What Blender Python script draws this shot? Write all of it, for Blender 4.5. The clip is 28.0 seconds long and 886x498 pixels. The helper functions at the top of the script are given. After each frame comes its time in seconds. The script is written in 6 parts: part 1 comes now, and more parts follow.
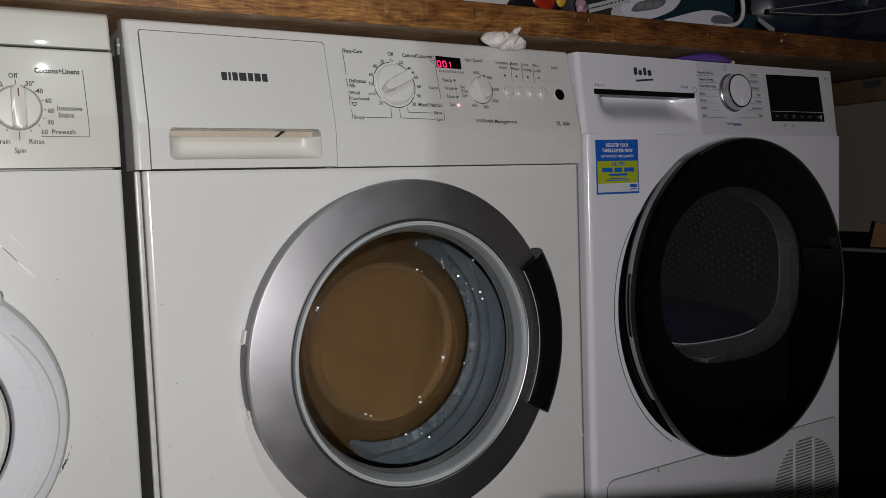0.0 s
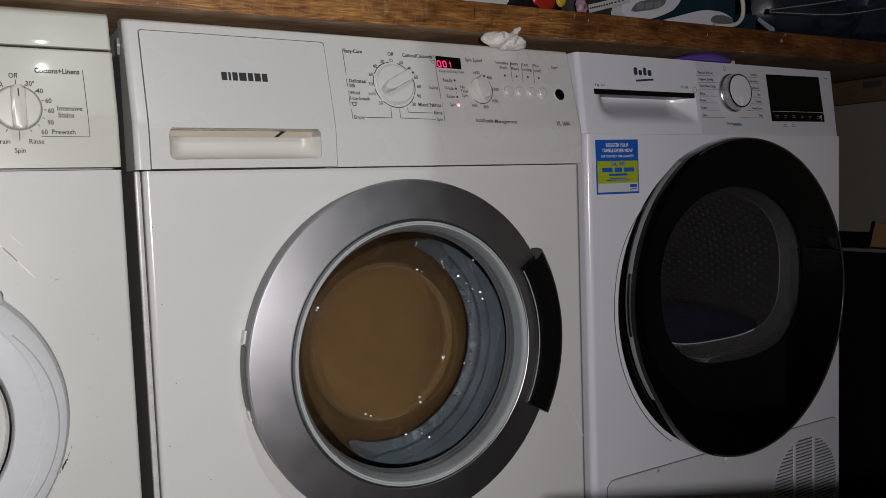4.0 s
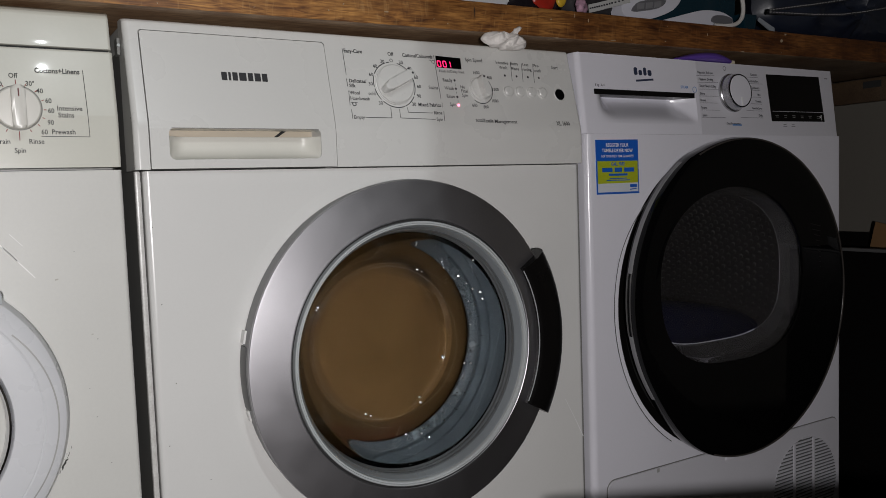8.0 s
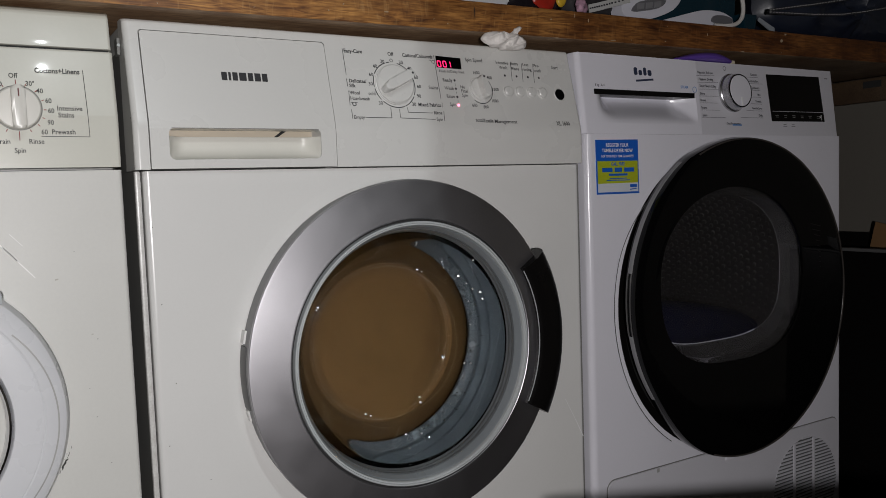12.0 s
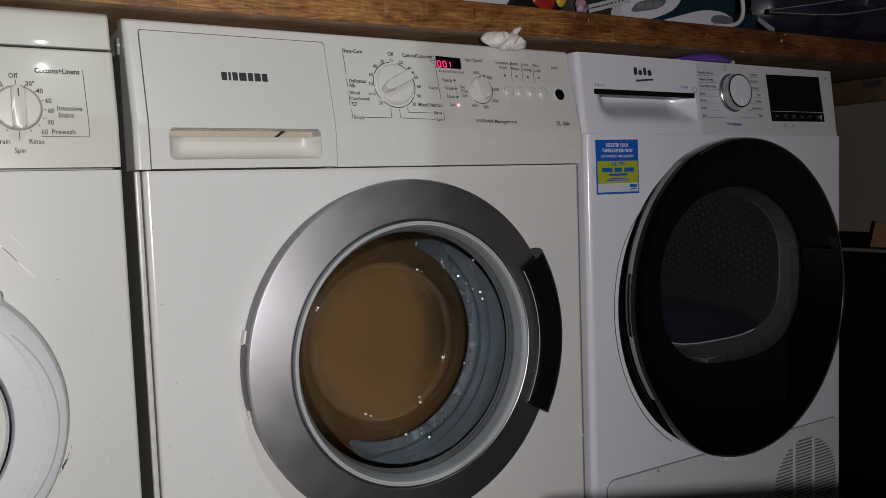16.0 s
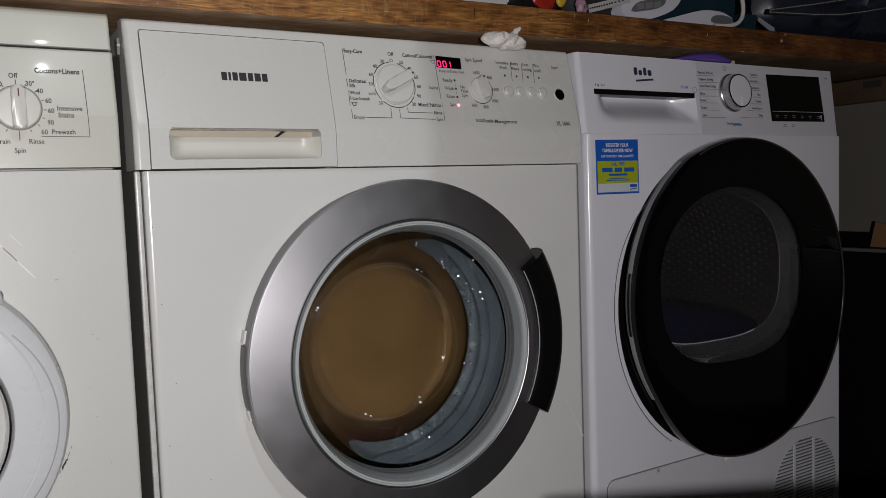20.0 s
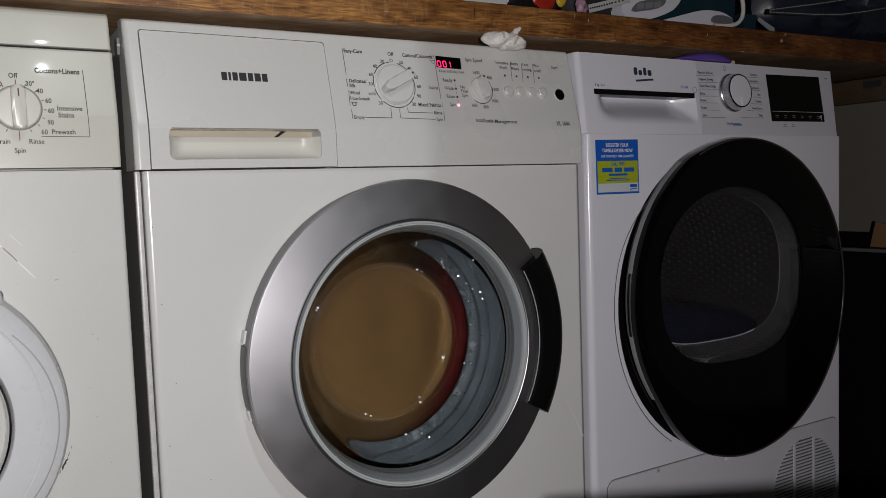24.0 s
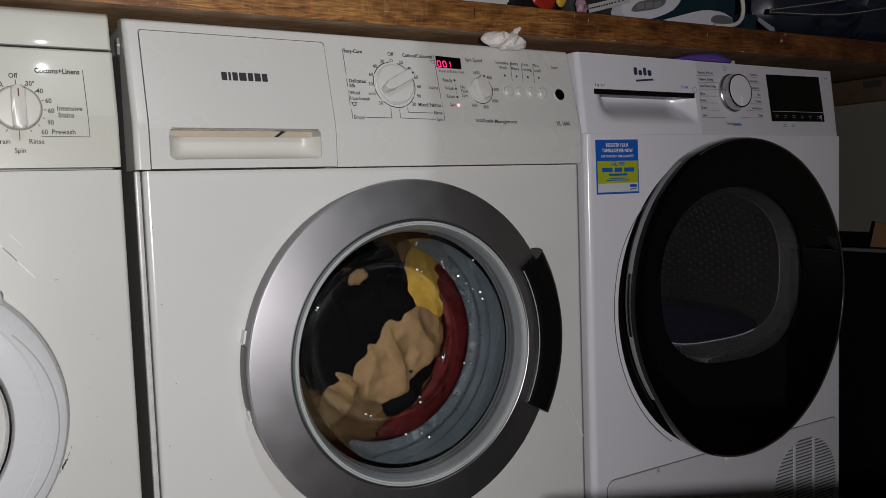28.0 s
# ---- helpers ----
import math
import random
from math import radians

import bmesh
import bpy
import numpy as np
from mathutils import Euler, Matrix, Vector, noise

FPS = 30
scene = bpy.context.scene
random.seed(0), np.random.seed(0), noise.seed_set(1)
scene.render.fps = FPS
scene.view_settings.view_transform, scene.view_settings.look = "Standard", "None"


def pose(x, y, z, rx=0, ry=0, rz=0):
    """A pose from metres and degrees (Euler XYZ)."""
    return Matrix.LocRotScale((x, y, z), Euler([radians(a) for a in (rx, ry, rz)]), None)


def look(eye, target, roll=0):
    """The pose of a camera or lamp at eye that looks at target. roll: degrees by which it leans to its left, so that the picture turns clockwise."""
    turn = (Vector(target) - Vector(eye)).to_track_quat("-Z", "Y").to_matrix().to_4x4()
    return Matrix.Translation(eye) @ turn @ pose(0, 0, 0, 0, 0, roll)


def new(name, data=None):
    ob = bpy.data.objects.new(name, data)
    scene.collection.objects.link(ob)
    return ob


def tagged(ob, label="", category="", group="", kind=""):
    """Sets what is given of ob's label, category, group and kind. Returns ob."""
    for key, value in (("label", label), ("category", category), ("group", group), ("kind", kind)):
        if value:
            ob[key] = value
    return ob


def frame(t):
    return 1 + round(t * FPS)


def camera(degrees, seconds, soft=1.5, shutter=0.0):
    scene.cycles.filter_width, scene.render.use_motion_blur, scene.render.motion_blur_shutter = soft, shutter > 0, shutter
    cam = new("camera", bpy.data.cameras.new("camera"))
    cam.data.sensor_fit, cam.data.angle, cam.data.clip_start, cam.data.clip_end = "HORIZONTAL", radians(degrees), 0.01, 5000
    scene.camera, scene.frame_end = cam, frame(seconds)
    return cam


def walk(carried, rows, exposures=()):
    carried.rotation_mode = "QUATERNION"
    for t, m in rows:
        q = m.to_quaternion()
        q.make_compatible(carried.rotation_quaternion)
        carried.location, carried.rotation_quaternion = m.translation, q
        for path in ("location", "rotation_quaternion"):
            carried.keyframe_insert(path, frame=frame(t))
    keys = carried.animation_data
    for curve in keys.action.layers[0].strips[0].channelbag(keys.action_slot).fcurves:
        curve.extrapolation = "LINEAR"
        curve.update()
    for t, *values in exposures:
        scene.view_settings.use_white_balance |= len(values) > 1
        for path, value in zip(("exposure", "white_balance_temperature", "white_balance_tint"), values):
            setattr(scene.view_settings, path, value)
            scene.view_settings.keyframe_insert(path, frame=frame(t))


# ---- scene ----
cam = camera(57.94, 28.0, soft=0.5, shutter=1.0)
EYE = pose(-0.1567, -0.8740, 0.6569, 85.893, 1.993, -31.112)
walk(cam, [(0.0, EYE), (28.0, EYE)], exposures=[(0.0, 0.0, 6500, 10), (28.0, 0.0, 6500, 10)])

# ---- light: a torch held behind the lens, and a lamp in the hall beyond the doorway ----
world = bpy.data.worlds.new("world")
scene.world = world
world.use_nodes = True
world.node_tree.nodes["Background"].inputs[0].default_value = (0.75, 0.85, 1.0, 1)
world.node_tree.nodes["Background"].inputs[1].default_value = 0.004


torch_data = bpy.data.lights.new("torch_led", "SPOT")
torch_data.energy, torch_data.shadow_soft_size, torch_data.color = 30.0, 0.010, (1.0, 0.965, 0.968)
torch_data.spot_size, torch_data.spot_blend = radians(150), 0.15
torch = new("torch_led", torch_data)
torch.matrix_basis = look((-0.197, -1.110, 0.625), (0.42, 0.0, 0.53))

HALL = (0.128, -2.0, 2.00)
hall_data = bpy.data.lights.new("hall_bulb", "POINT")
hall_data.energy, hall_data.shadow_soft_size, hall_data.color = 30.0, 0.006, (0.93, 0.985, 1.0)
hall = new("hall_bulb", hall_data)
hall.location = HALL


# ---- materials ----
def pm(name, color, rough=0.4, metal=0.0, var=0.06, scale=30.0, fine=0.03, bump=0.0, bscale=300.0, coat=0.0,
       emit=0.0, stretch=(1, 1, 1), spec=0.5, sheen=0.0, tint=None, rvar=0.08, polish=0.11):
    """Procedural surface: broad stains, fine grain, roughness wear and relief."""
    m = bpy.data.materials.new(name)
    m.use_nodes = True
    nt, b = m.node_tree, m.node_tree.nodes["Principled BSDF"]
    tc = nt.nodes.new("ShaderNodeTexCoord")
    mp = nt.nodes.new("ShaderNodeMapping")
    mp.inputs["Scale"].default_value = stretch
    nt.links.new(tc.outputs["Object"], mp.inputs[0])
    big = nt.nodes.new("ShaderNodeTexNoise")
    big.inputs["Scale"].default_value, big.inputs["Detail"].default_value = scale, 6
    small = nt.nodes.new("ShaderNodeTexNoise")
    small.inputs["Scale"].default_value, small.inputs["Detail"].default_value = bscale, 3
    nt.links.new(mp.outputs[0], big.inputs[0])
    nt.links.new(mp.outputs[0], small.inputs[0])
    dark = tint or tuple(c * 0.55 for c in color)

    def blend(fac, amount, a):
        r = nt.nodes.new("ShaderNodeMapRange")
        r.inputs[1].default_value, r.inputs[2].default_value = 0.35, 0.75
        r.inputs[3].default_value, r.inputs[4].default_value = 0.0, amount
        nt.links.new(fac, r.inputs[0])
        mix = nt.nodes.new("ShaderNodeMix")
        mix.data_type = "RGBA"
        nt.links.new(r.outputs[0], mix.inputs[0])
        if isinstance(a, tuple):
            mix.inputs[6].default_value = (*a, 1)
        else:
            nt.links.new(a, mix.inputs[6])
        mix.inputs[7].default_value = (*dark, 1)
        return mix.outputs[2]

    c = blend(big.outputs[0], var, color)
    c = blend(small.outputs[0], fine, c)
    nt.links.new(c, b.inputs["Base Color"])
    rr = nt.nodes.new("ShaderNodeMapRange")
    rr.inputs[3].default_value, rr.inputs[4].default_value = max(0.02, rough - rvar), min(1.0, rough + rvar)
    nt.links.new(big.outputs[0], rr.inputs[0])
    nt.links.new(rr.outputs[0], b.inputs["Roughness"])
    b.inputs["Metallic"].default_value = metal
    b.inputs["Specular IOR Level"].default_value = spec
    b.inputs["Coat Weight"].default_value = coat
    b.inputs["Coat Roughness"].default_value = polish
    b.inputs["Sheen Weight"].default_value = sheen
    if bump:
        bp = nt.nodes.new("ShaderNodeBump")
        bp.inputs["Strength"].default_value, bp.inputs["Distance"].default_value = bump, 0.001
        nt.links.new(small.outputs[0], bp.inputs["Height"])
        nt.links.new(bp.outputs[0], b.inputs["Normal"])
    if emit:
        b.inputs["Emission Color"].default_value = (*color, 1)
        b.inputs["Emission Strength"].default_value = emit
    return m


def glass(name, color=(1, 1, 1), rough=0.0, ior=1.45, coat=0.0):
    m = bpy.data.materials.new(name)
    m.use_nodes = True
    b = m.node_tree.nodes["Principled BSDF"]
    b.inputs["Base Color"].default_value = (*color, 1)
    b.inputs["Transmission Weight"].default_value = 1.0
    b.inputs["Roughness"].default_value = rough
    b.inputs["IOR"].default_value = ior
    b.inputs["Coat Weight"].default_value = coat
    b.inputs["Coat Roughness"].default_value = 0.035
    b.inputs["Coat IOR"].default_value = 1.55
    return m


def wood(name, light, dark, along=1.6):
    m = bpy.data.materials.new(name)
    m.use_nodes = True
    nt, b = m.node_tree, m.node_tree.nodes["Principled BSDF"]
    tc = nt.nodes.new("ShaderNodeTexCoord")
    mp = nt.nodes.new("ShaderNodeMapping")
    mp.inputs["Scale"].default_value = (along, 28, 28)
    nt.links.new(tc.outputs["Object"], mp.inputs[0])
    n1 = nt.nodes.new("ShaderNodeTexNoise")
    n1.inputs["Scale"].default_value, n1.inputs["Detail"].default_value, n1.inputs["Distortion"].default_value = 7.0, 10, 1.8
    n2 = nt.nodes.new("ShaderNodeTexNoise")
    n2.inputs["Scale"].default_value, n2.inputs["Detail"].default_value = 13.0, 7
    n3 = nt.nodes.new("ShaderNodeTexNoise")
    n3.inputs["Scale"].default_value, n3.inputs["Detail"].default_value = 15.0, 5
    nt.links.new(mp.outputs[0], n1.inputs[0])
    nt.links.new(tc.outputs["Object"], n2.inputs[0])
    nt.links.new(mp.outputs[0], n3.inputs[0])
    ramp = nt.nodes.new("ShaderNodeValToRGB")
    ramp.color_ramp.elements[0].position, ramp.color_ramp.elements[0].color = 0.16, (*dark, 1)
    ramp.color_ramp.elements[1].position, ramp.color_ramp.elements[1].color = 0.80, (*light, 1)
    nt.links.new(n1.outputs[0], ramp.inputs[0])
    mix = nt.nodes.new("ShaderNodeMix")
    mix.data_type, mix.blend_type = "RGBA", "MULTIPLY"
    mr = nt.nodes.new("ShaderNodeMapRange")
    mr.inputs[1].default_value, mr.inputs[2].default_value = 0.35, 0.65
    mr.inputs[3].default_value, mr.inputs[4].default_value = 0.9, 0.0
    nt.links.new(n2.outputs[0], mr.inputs[0])
    nt.links.new(mr.outputs[0], mix.inputs[0])
    nt.links.new(ramp.outputs[0], mix.inputs[6])
    mix.inputs[7].default_value = (0.55, 0.45, 0.38, 1)
    mix2 = nt.nodes.new("ShaderNodeMix")
    mix2.data_type, mix2.blend_type = "RGBA", "MULTIPLY"
    mr2 = nt.nodes.new("ShaderNodeMapRange")
    mr2.inputs[1].default_value, mr2.inputs[2].default_value = 0.45, 0.62
    mr2.inputs[3].default_value, mr2.inputs[4].default_value = 0.0, 0.45
    nt.links.new(n3.outputs[0], mr2.inputs[0])
    nt.links.new(mr2.outputs[0], mix2.inputs[0])
    nt.links.new(mix.outputs[2], mix2.inputs[6])
    mix2.inputs[7].default_value = (0.35, 0.26, 0.2, 1)
    nt.links.new(mix2.outputs[2], b.inputs["Base Color"])
    b.inputs["Roughness"].default_value = 0.55
    bp = nt.nodes.new("ShaderNodeBump")
    bp.inputs["Strength"].default_value, bp.inputs["Distance"].default_value = 0.5, 0.001
    nt.links.new(n3.outputs[0], bp.inputs["Height"])
    nt.links.new(bp.outputs[0], b.inputs["Normal"])
    return m


M_ENAMEL = pm("white_enamel", (0.74, 0.74, 0.72), 0.24, var=0.08, scale=9, fine=0.03, coat=0.12)
M_CREAM = pm("cream_plastic", (0.625, 0.625, 0.555), 0.30, var=0.10, scale=12, fine=0.04, coat=0.15, polish=0.028, spec=0.35)
M_OLD = pm("old_white_enamel", (0.645, 0.645, 0.612), 0.42, var=0.10, scale=8, fine=0.05, spec=0.3)
M_FASCIA = pm("white_plastic", (0.70, 0.70, 0.675), 0.28, var=0.06, scale=14, fine=0.03)
M_BEIGE = pm("yellowed_plastic", (0.60, 0.53, 0.42), 0.45)
M_CUP = pm("cream_grip_plastic", (0.70, 0.69, 0.63), 0.34, var=0.08, scale=20)
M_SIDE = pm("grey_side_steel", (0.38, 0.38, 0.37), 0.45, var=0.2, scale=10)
M_STRIP = pm("bare_white_edge", (0.70, 0.70, 0.68), 0.3, var=0.4, scale=60, fine=0.3, bscale=400, tint=(0.3, 0.28, 0.25))
M_SILVER = pm("anthracite_metallic", (0.56, 0.550, 0.574), 0.40, metal=1.0, var=0.12, scale=20, fine=0.45, bump=0.05, bscale=1300)
M_RINGSIDE = pm("grey_ring_side", (0.30, 0.30, 0.305), 0.55, var=0.1, scale=20, spec=0.2)
M_FLANGE = pm("satin_pale_trim", (0.245, 0.270, 0.286), 0.30, var=0.12, scale=30, coat=0.5, polish=0.12)
M_HINGE = pm("dark_grey_plastic", (0.10, 0.10, 0.10), 0.45, var=0.2, scale=40)
M_BLACK = pm("black_plastic", (0.005, 0.0045, 0.0045), 0.30, spec=0.22, fine=0.1, bump=0.1, bscale=900)
M_GLOSSB = pm("black_gloss", (0.002, 0.002, 0.0022), 0.04, spec=0.22, var=0.1, rvar=0.015)
M_DARK = pm("dark_gap", (0.02, 0.02, 0.02), 0.8)
M_TRIM = pm("pale_grey_trim", (0.48, 0.51, 0.515), 0.35, var=0.1, coat=1.0, polish=0.06)
M_SEAT = pm("satin_grey_plastic", (0.115, 0.125, 0.130), 0.3, var=0.15, scale=25, coat=0.8, polish=0.09)
M_RUBBER = pm("grey_rubber_seal", (0.128, 0.156, 0.177), 0.15, var=0.45, scale=35, fine=0.15, bump=0.25, bscale=70, coat=0.2)
M_DROP = pm("water_drop", (0.38, 0.41, 0.43), 0.22, metal=0.8, rvar=0.02)
M_STEEL = pm("drum_steel", (0.35, 0.35, 0.36), 0.35, metal=0.9)
M_CHROME = pm("chrome", (0.75, 0.75, 0.76), 0.12, metal=1.0, var=0.1)
M_GLASS = glass("door_glass", (0.84, 0.85, 0.84), 0.025, coat=1.0)
M_GLASS2 = glass("dimmed_door_glass", (0.47, 0.485, 0.49), 0.0)
M_BEAD = pm("glint_bead", (0.85, 0.87, 0.90), 0.27, metal=1.0, rvar=0.01, var=0.0, fine=0.0)
M_TINT = glass("tinted_glass", (0.66, 0.66, 0.70), 0.01)
M_CLEAR = pm("smoky_clear_plastic", (0.058, 0.056, 0.055), 0.12, var=0.8, scale=9, bump=0.5, bscale=34, tint=(0.014, 0.014, 0.014), coat=1.0, polish=0.05)
M_CLEAR.node_tree.nodes["Principled BSDF"].inputs["Transmission Weight"].default_value = 0.25
M_INK = pm("dark_grey_print", (0.030, 0.030, 0.033), 0.6)
M_FADED = pm("grey_print", (0.075, 0.075, 0.09), 0.6)
M_OLDINK = pm("worn_grey_print", (0.040, 0.040, 0.040), 0.6)
M_RED = pm("red_print", (0.24, 0.03, 0.025), 0.5)
M_MARK = pm("dark_red_print", (0.11, 0.012, 0.012), 0.5)
M_KNOB = pm("cream_knob", (0.66, 0.65, 0.60), 0.32, var=0.12, scale=20)
M_BLUEINK = pm("blue_print", (0.10, 0.25, 0.55), 0.5)
M_NAVY = pm("navy_print", (0.03, 0.04, 0.08), 0.5)
M_WHITEINK = pm("white_print", (0.8, 0.8, 0.8), 0.5)
M_LED = pm("red_led", (1.0, 0.02, 0.13), 0.5, emit=2.2)
M_LEDHOT = pm("pink_led", (1.0, 0.16, 0.26), 0.5, emit=4.0)
M_SCREEN = pm("dark_display", (0.002, 0.002, 0.002), 0.12, spec=0.3, rvar=0.02)
M_DWHITE = pm("dryer_white", (0.79, 0.785, 0.845), 0.22, var=0.07, scale=9, fine=0.03, coat=0.3)
M_DGREY = pm("dryer_fascia", (0.665, 0.66, 0.705), 0.34, var=0.06, scale=14)
def board_wood(name):
    """Old stained board: long grain, pale and dark cross scratches, blotches; darker and redder towards +x."""
    m = wood(name, (0.72, 0.365, 0.100), (0.20, 0.080, 0.021), 2.6)
    nt, b = m.node_tree, m.node_tree.nodes["Principled BSDF"]
    base = b.inputs["Base Color"].links[0].from_socket
    ramp = nt.nodes["Color Ramp"].color_ramp
    ramp.elements[0].position, ramp.elements[1].position = 0.30, 0.70
    tc = nt.nodes["Texture Coordinate"].outputs["Object"]

    def field(scale, stretch, lo, hi, amount, detail=5, distort=0.0):
        mp = nt.nodes.new("ShaderNodeMapping")
        mp.inputs["Scale"].default_value = stretch
        nt.links.new(tc, mp.inputs[0])
        n = nt.nodes.new("ShaderNodeTexNoise")
        n.inputs["Scale"].default_value, n.inputs["Detail"].default_value, n.inputs["Distortion"].default_value = scale, detail, distort
        nt.links.new(mp.outputs[0], n.inputs[0])
        r = nt.nodes.new("ShaderNodeMapRange")
        r.inputs[1].default_value, r.inputs[2].default_value, r.inputs[4].default_value = lo, hi, amount
        nt.links.new(n.outputs[0], r.inputs[0])
        return r.outputs[0]

    def over(c, fac, colour, mode="MIX"):
        mix = nt.nodes.new("ShaderNodeMix")
        mix.data_type, mix.blend_type = "RGBA", mode
        nt.links.new(fac, mix.inputs[0])
        nt.links.new(c, mix.inputs[6])
        mix.inputs[7].default_value = (*colour, 1)
        return mix.outputs[2]

    c = over(base, field(9.0, (1.0, 2.2, 2.2), 0.46, 0.68, 0.70, 8, 1.2), (0.30, 0.20, 0.13), "MULTIPLY")
    c = over(c, field(60.0, (1.0, 0.12, 0.30), 0.58, 0.75, 0.30, 6, 2.5), (0.60, 0.36, 0.14))
    c = over(c, field(85.0, (1.0, 0.10, 0.20), 0.60, 0.74, 0.35, 3, 1.0), (0.40, 0.28, 0.20), "MULTIPLY")
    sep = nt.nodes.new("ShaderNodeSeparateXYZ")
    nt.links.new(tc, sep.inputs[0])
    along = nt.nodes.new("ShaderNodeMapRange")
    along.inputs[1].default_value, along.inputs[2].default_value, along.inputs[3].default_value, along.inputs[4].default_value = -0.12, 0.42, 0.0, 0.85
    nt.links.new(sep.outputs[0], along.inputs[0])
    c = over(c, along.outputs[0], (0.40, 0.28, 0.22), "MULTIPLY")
    nt.links.new(c, b.inputs["Base Color"])
    return m


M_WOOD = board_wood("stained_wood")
M_UNDER = wood("grey_brown_wood", (0.42, 0.285, 0.170), (0.13, 0.085, 0.050), 2.6)
M_WOOD2 = wood("rough_batten_wood", (0.115, 0.075, 0.040), (0.050, 0.030, 0.015), 6.0)
# room walls set dark, so the glossy black door has little to reflect
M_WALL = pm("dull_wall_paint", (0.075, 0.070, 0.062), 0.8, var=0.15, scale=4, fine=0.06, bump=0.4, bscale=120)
M_SIDEWALL = pm("grey_brown_wall_paint", (0.135, 0.125, 0.106), 0.8, var=0.2, scale=4, fine=0.06, bump=0.4, bscale=120)
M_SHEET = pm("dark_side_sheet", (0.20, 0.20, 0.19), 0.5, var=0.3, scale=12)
M_FOAM = pm("soapy_film", (0.27, 0.315, 0.345), 0.30, var=0.8, scale=60, tint=(0.14, 0.17, 0.185))
foam_nodes = M_FOAM.node_tree
patchy = foam_nodes.nodes.new("ShaderNodeTexNoise")
patchy.inputs["Scale"].default_value, patchy.inputs["Detail"].default_value = 55.0, 6
cover = foam_nodes.nodes.new("ShaderNodeMapRange")
cover.inputs[1].default_value, cover.inputs[2].default_value, cover.inputs[3].default_value, cover.inputs[4].default_value = 0.35, 0.70, 0.10, 0.75
foam_nodes.links.new(foam_nodes.nodes["Texture Coordinate"].outputs["Object"], patchy.inputs[0])
foam_nodes.links.new(patchy.outputs[0], cover.inputs[0])
foam_nodes.links.new(cover.outputs[0], foam_nodes.nodes["Principled BSDF"].inputs["Alpha"])
M_SCUFF = pm("black_scuff", (0.05, 0.05, 0.045), 0.8)
M_SMUDGE = pm("grey_smudge", (0.45, 0.44, 0.40), 0.6)
M_FLOOR = pm("worn_floor", (0.085, 0.075, 0.065), 0.7, var=0.4, scale=5, fine=0.2, bump=0.3)
M_FLECK = pm("paint_fleck", (0.42, 0.33, 0.22), 0.8, var=0.4, scale=200)
M_STICKB = pm("blue_sticker", (0.01, 0.11, 0.52), 0.35)
M_STICKY = pm("lime_sticker", (0.42, 0.47, 0.02), 0.35)
M_STICKW = pm("white_sticker", (0.62, 0.66, 0.70), 0.4)


# ---- mesh helpers ----
def thing(name, loc, label, category, group="", kind=""):
    ob = new(name)
    ob.location = loc
    ob.empty_display_size = 0.05
    return tagged(ob, label, category, group, kind)


def flat_normals(bm, me, smooth):
    """Keeps large flat faces flat beside rounded edges: corner normals weighted by face area within each smooth patch."""
    limit = radians(smooth)
    bm.normal_update()
    bm.faces.index_update()
    area = [f.calc_area() for f in bm.faces]
    corner = {}
    for v in bm.verts:
        left = set(v.link_faces)
        while left:
            patch, todo = [], [left.pop()]
            while todo:
                f = todo.pop()
                patch.append(f)
                for e in f.edges:
                    if v in e.verts and len(e.link_faces) == 2 and e.calc_face_angle(0.0) < limit:
                        for g in e.link_faces:
                            if g in left:
                                left.remove(g)
                                todo.append(g)
            n = Vector((0, 0, 0))
            for f in patch:
                n += f.normal * area[f.index]
            n = n.normalized() if n.length > 1e-15 else patch[0].normal.copy()
            for f in patch:
                corner[f.index, v.index] = n
    bm.verts.index_update()
    me.normals_split_custom_set([corner[f.index, lp.vert.index] for f in bm.faces for lp in f.loops])


def part(name, bm, material, parent, label="", smooth=35, mats=()):
    """Links a bmesh, given in the thing's own world coordinates, as one mesh under a thing or a part."""
    top = parent
    while top.parent:
        top = top.parent
    off = top.location.copy()
    bmesh.ops.translate(bm, verts=bm.verts, vec=-off)
    bmesh.ops.recalc_face_normals(bm, faces=bm.faces)
    me = bpy.data.meshes.new(name)
    bm.verts.index_update()
    bm.to_mesh(me)
    me.materials.append(material)
    for m in mats:
        me.materials.append(m)
    me.shade_smooth()
    me.set_sharp_from_angle(angle=radians(smooth))
    if 8 < len(bm.verts) < 4000 and smooth < 50:
        flat_normals(bm, me, smooth)
    bm.free()
    ob = new(name, me)
    ob.parent = parent
    if label:
        tagged(ob, label)
    return ob


def single(name, bm, material, label, category, group="", kind="", loc=(0, 0, 0), smooth=35):
    """A thing that is one mesh."""
    bmesh.ops.translate(bm, verts=bm.verts, vec=-Vector(loc))
    bmesh.ops.recalc_face_normals(bm, faces=bm.faces)
    me = bpy.data.meshes.new(name)
    bm.to_mesh(me)
    bm.free()
    me.materials.append(material)
    me.shade_smooth()
    me.set_sharp_from_angle(angle=radians(smooth))
    ob = new(name, me)
    ob.location = loc
    return tagged(ob, label, category, group, kind)


def box(x0, x1, y0, y1, z0, z1, bevel=0.0, bm=None, seg=2):
    own = bm is None
    t = bmesh.new()
    bmesh.ops.create_cube(t, size=1)
    for v in t.verts:
        v.co = Vector((x0 if v.co.x < 0 else x1, y0 if v.co.y < 0 else y1, z0 if v.co.z < 0 else z1))
    if bevel:
        bmesh.ops.bevel(t, geom=t.edges[:], offset=bevel, segments=seg, profile=0.5, affect="EDGES")
    if own:
        return t
    return join(bm, t)


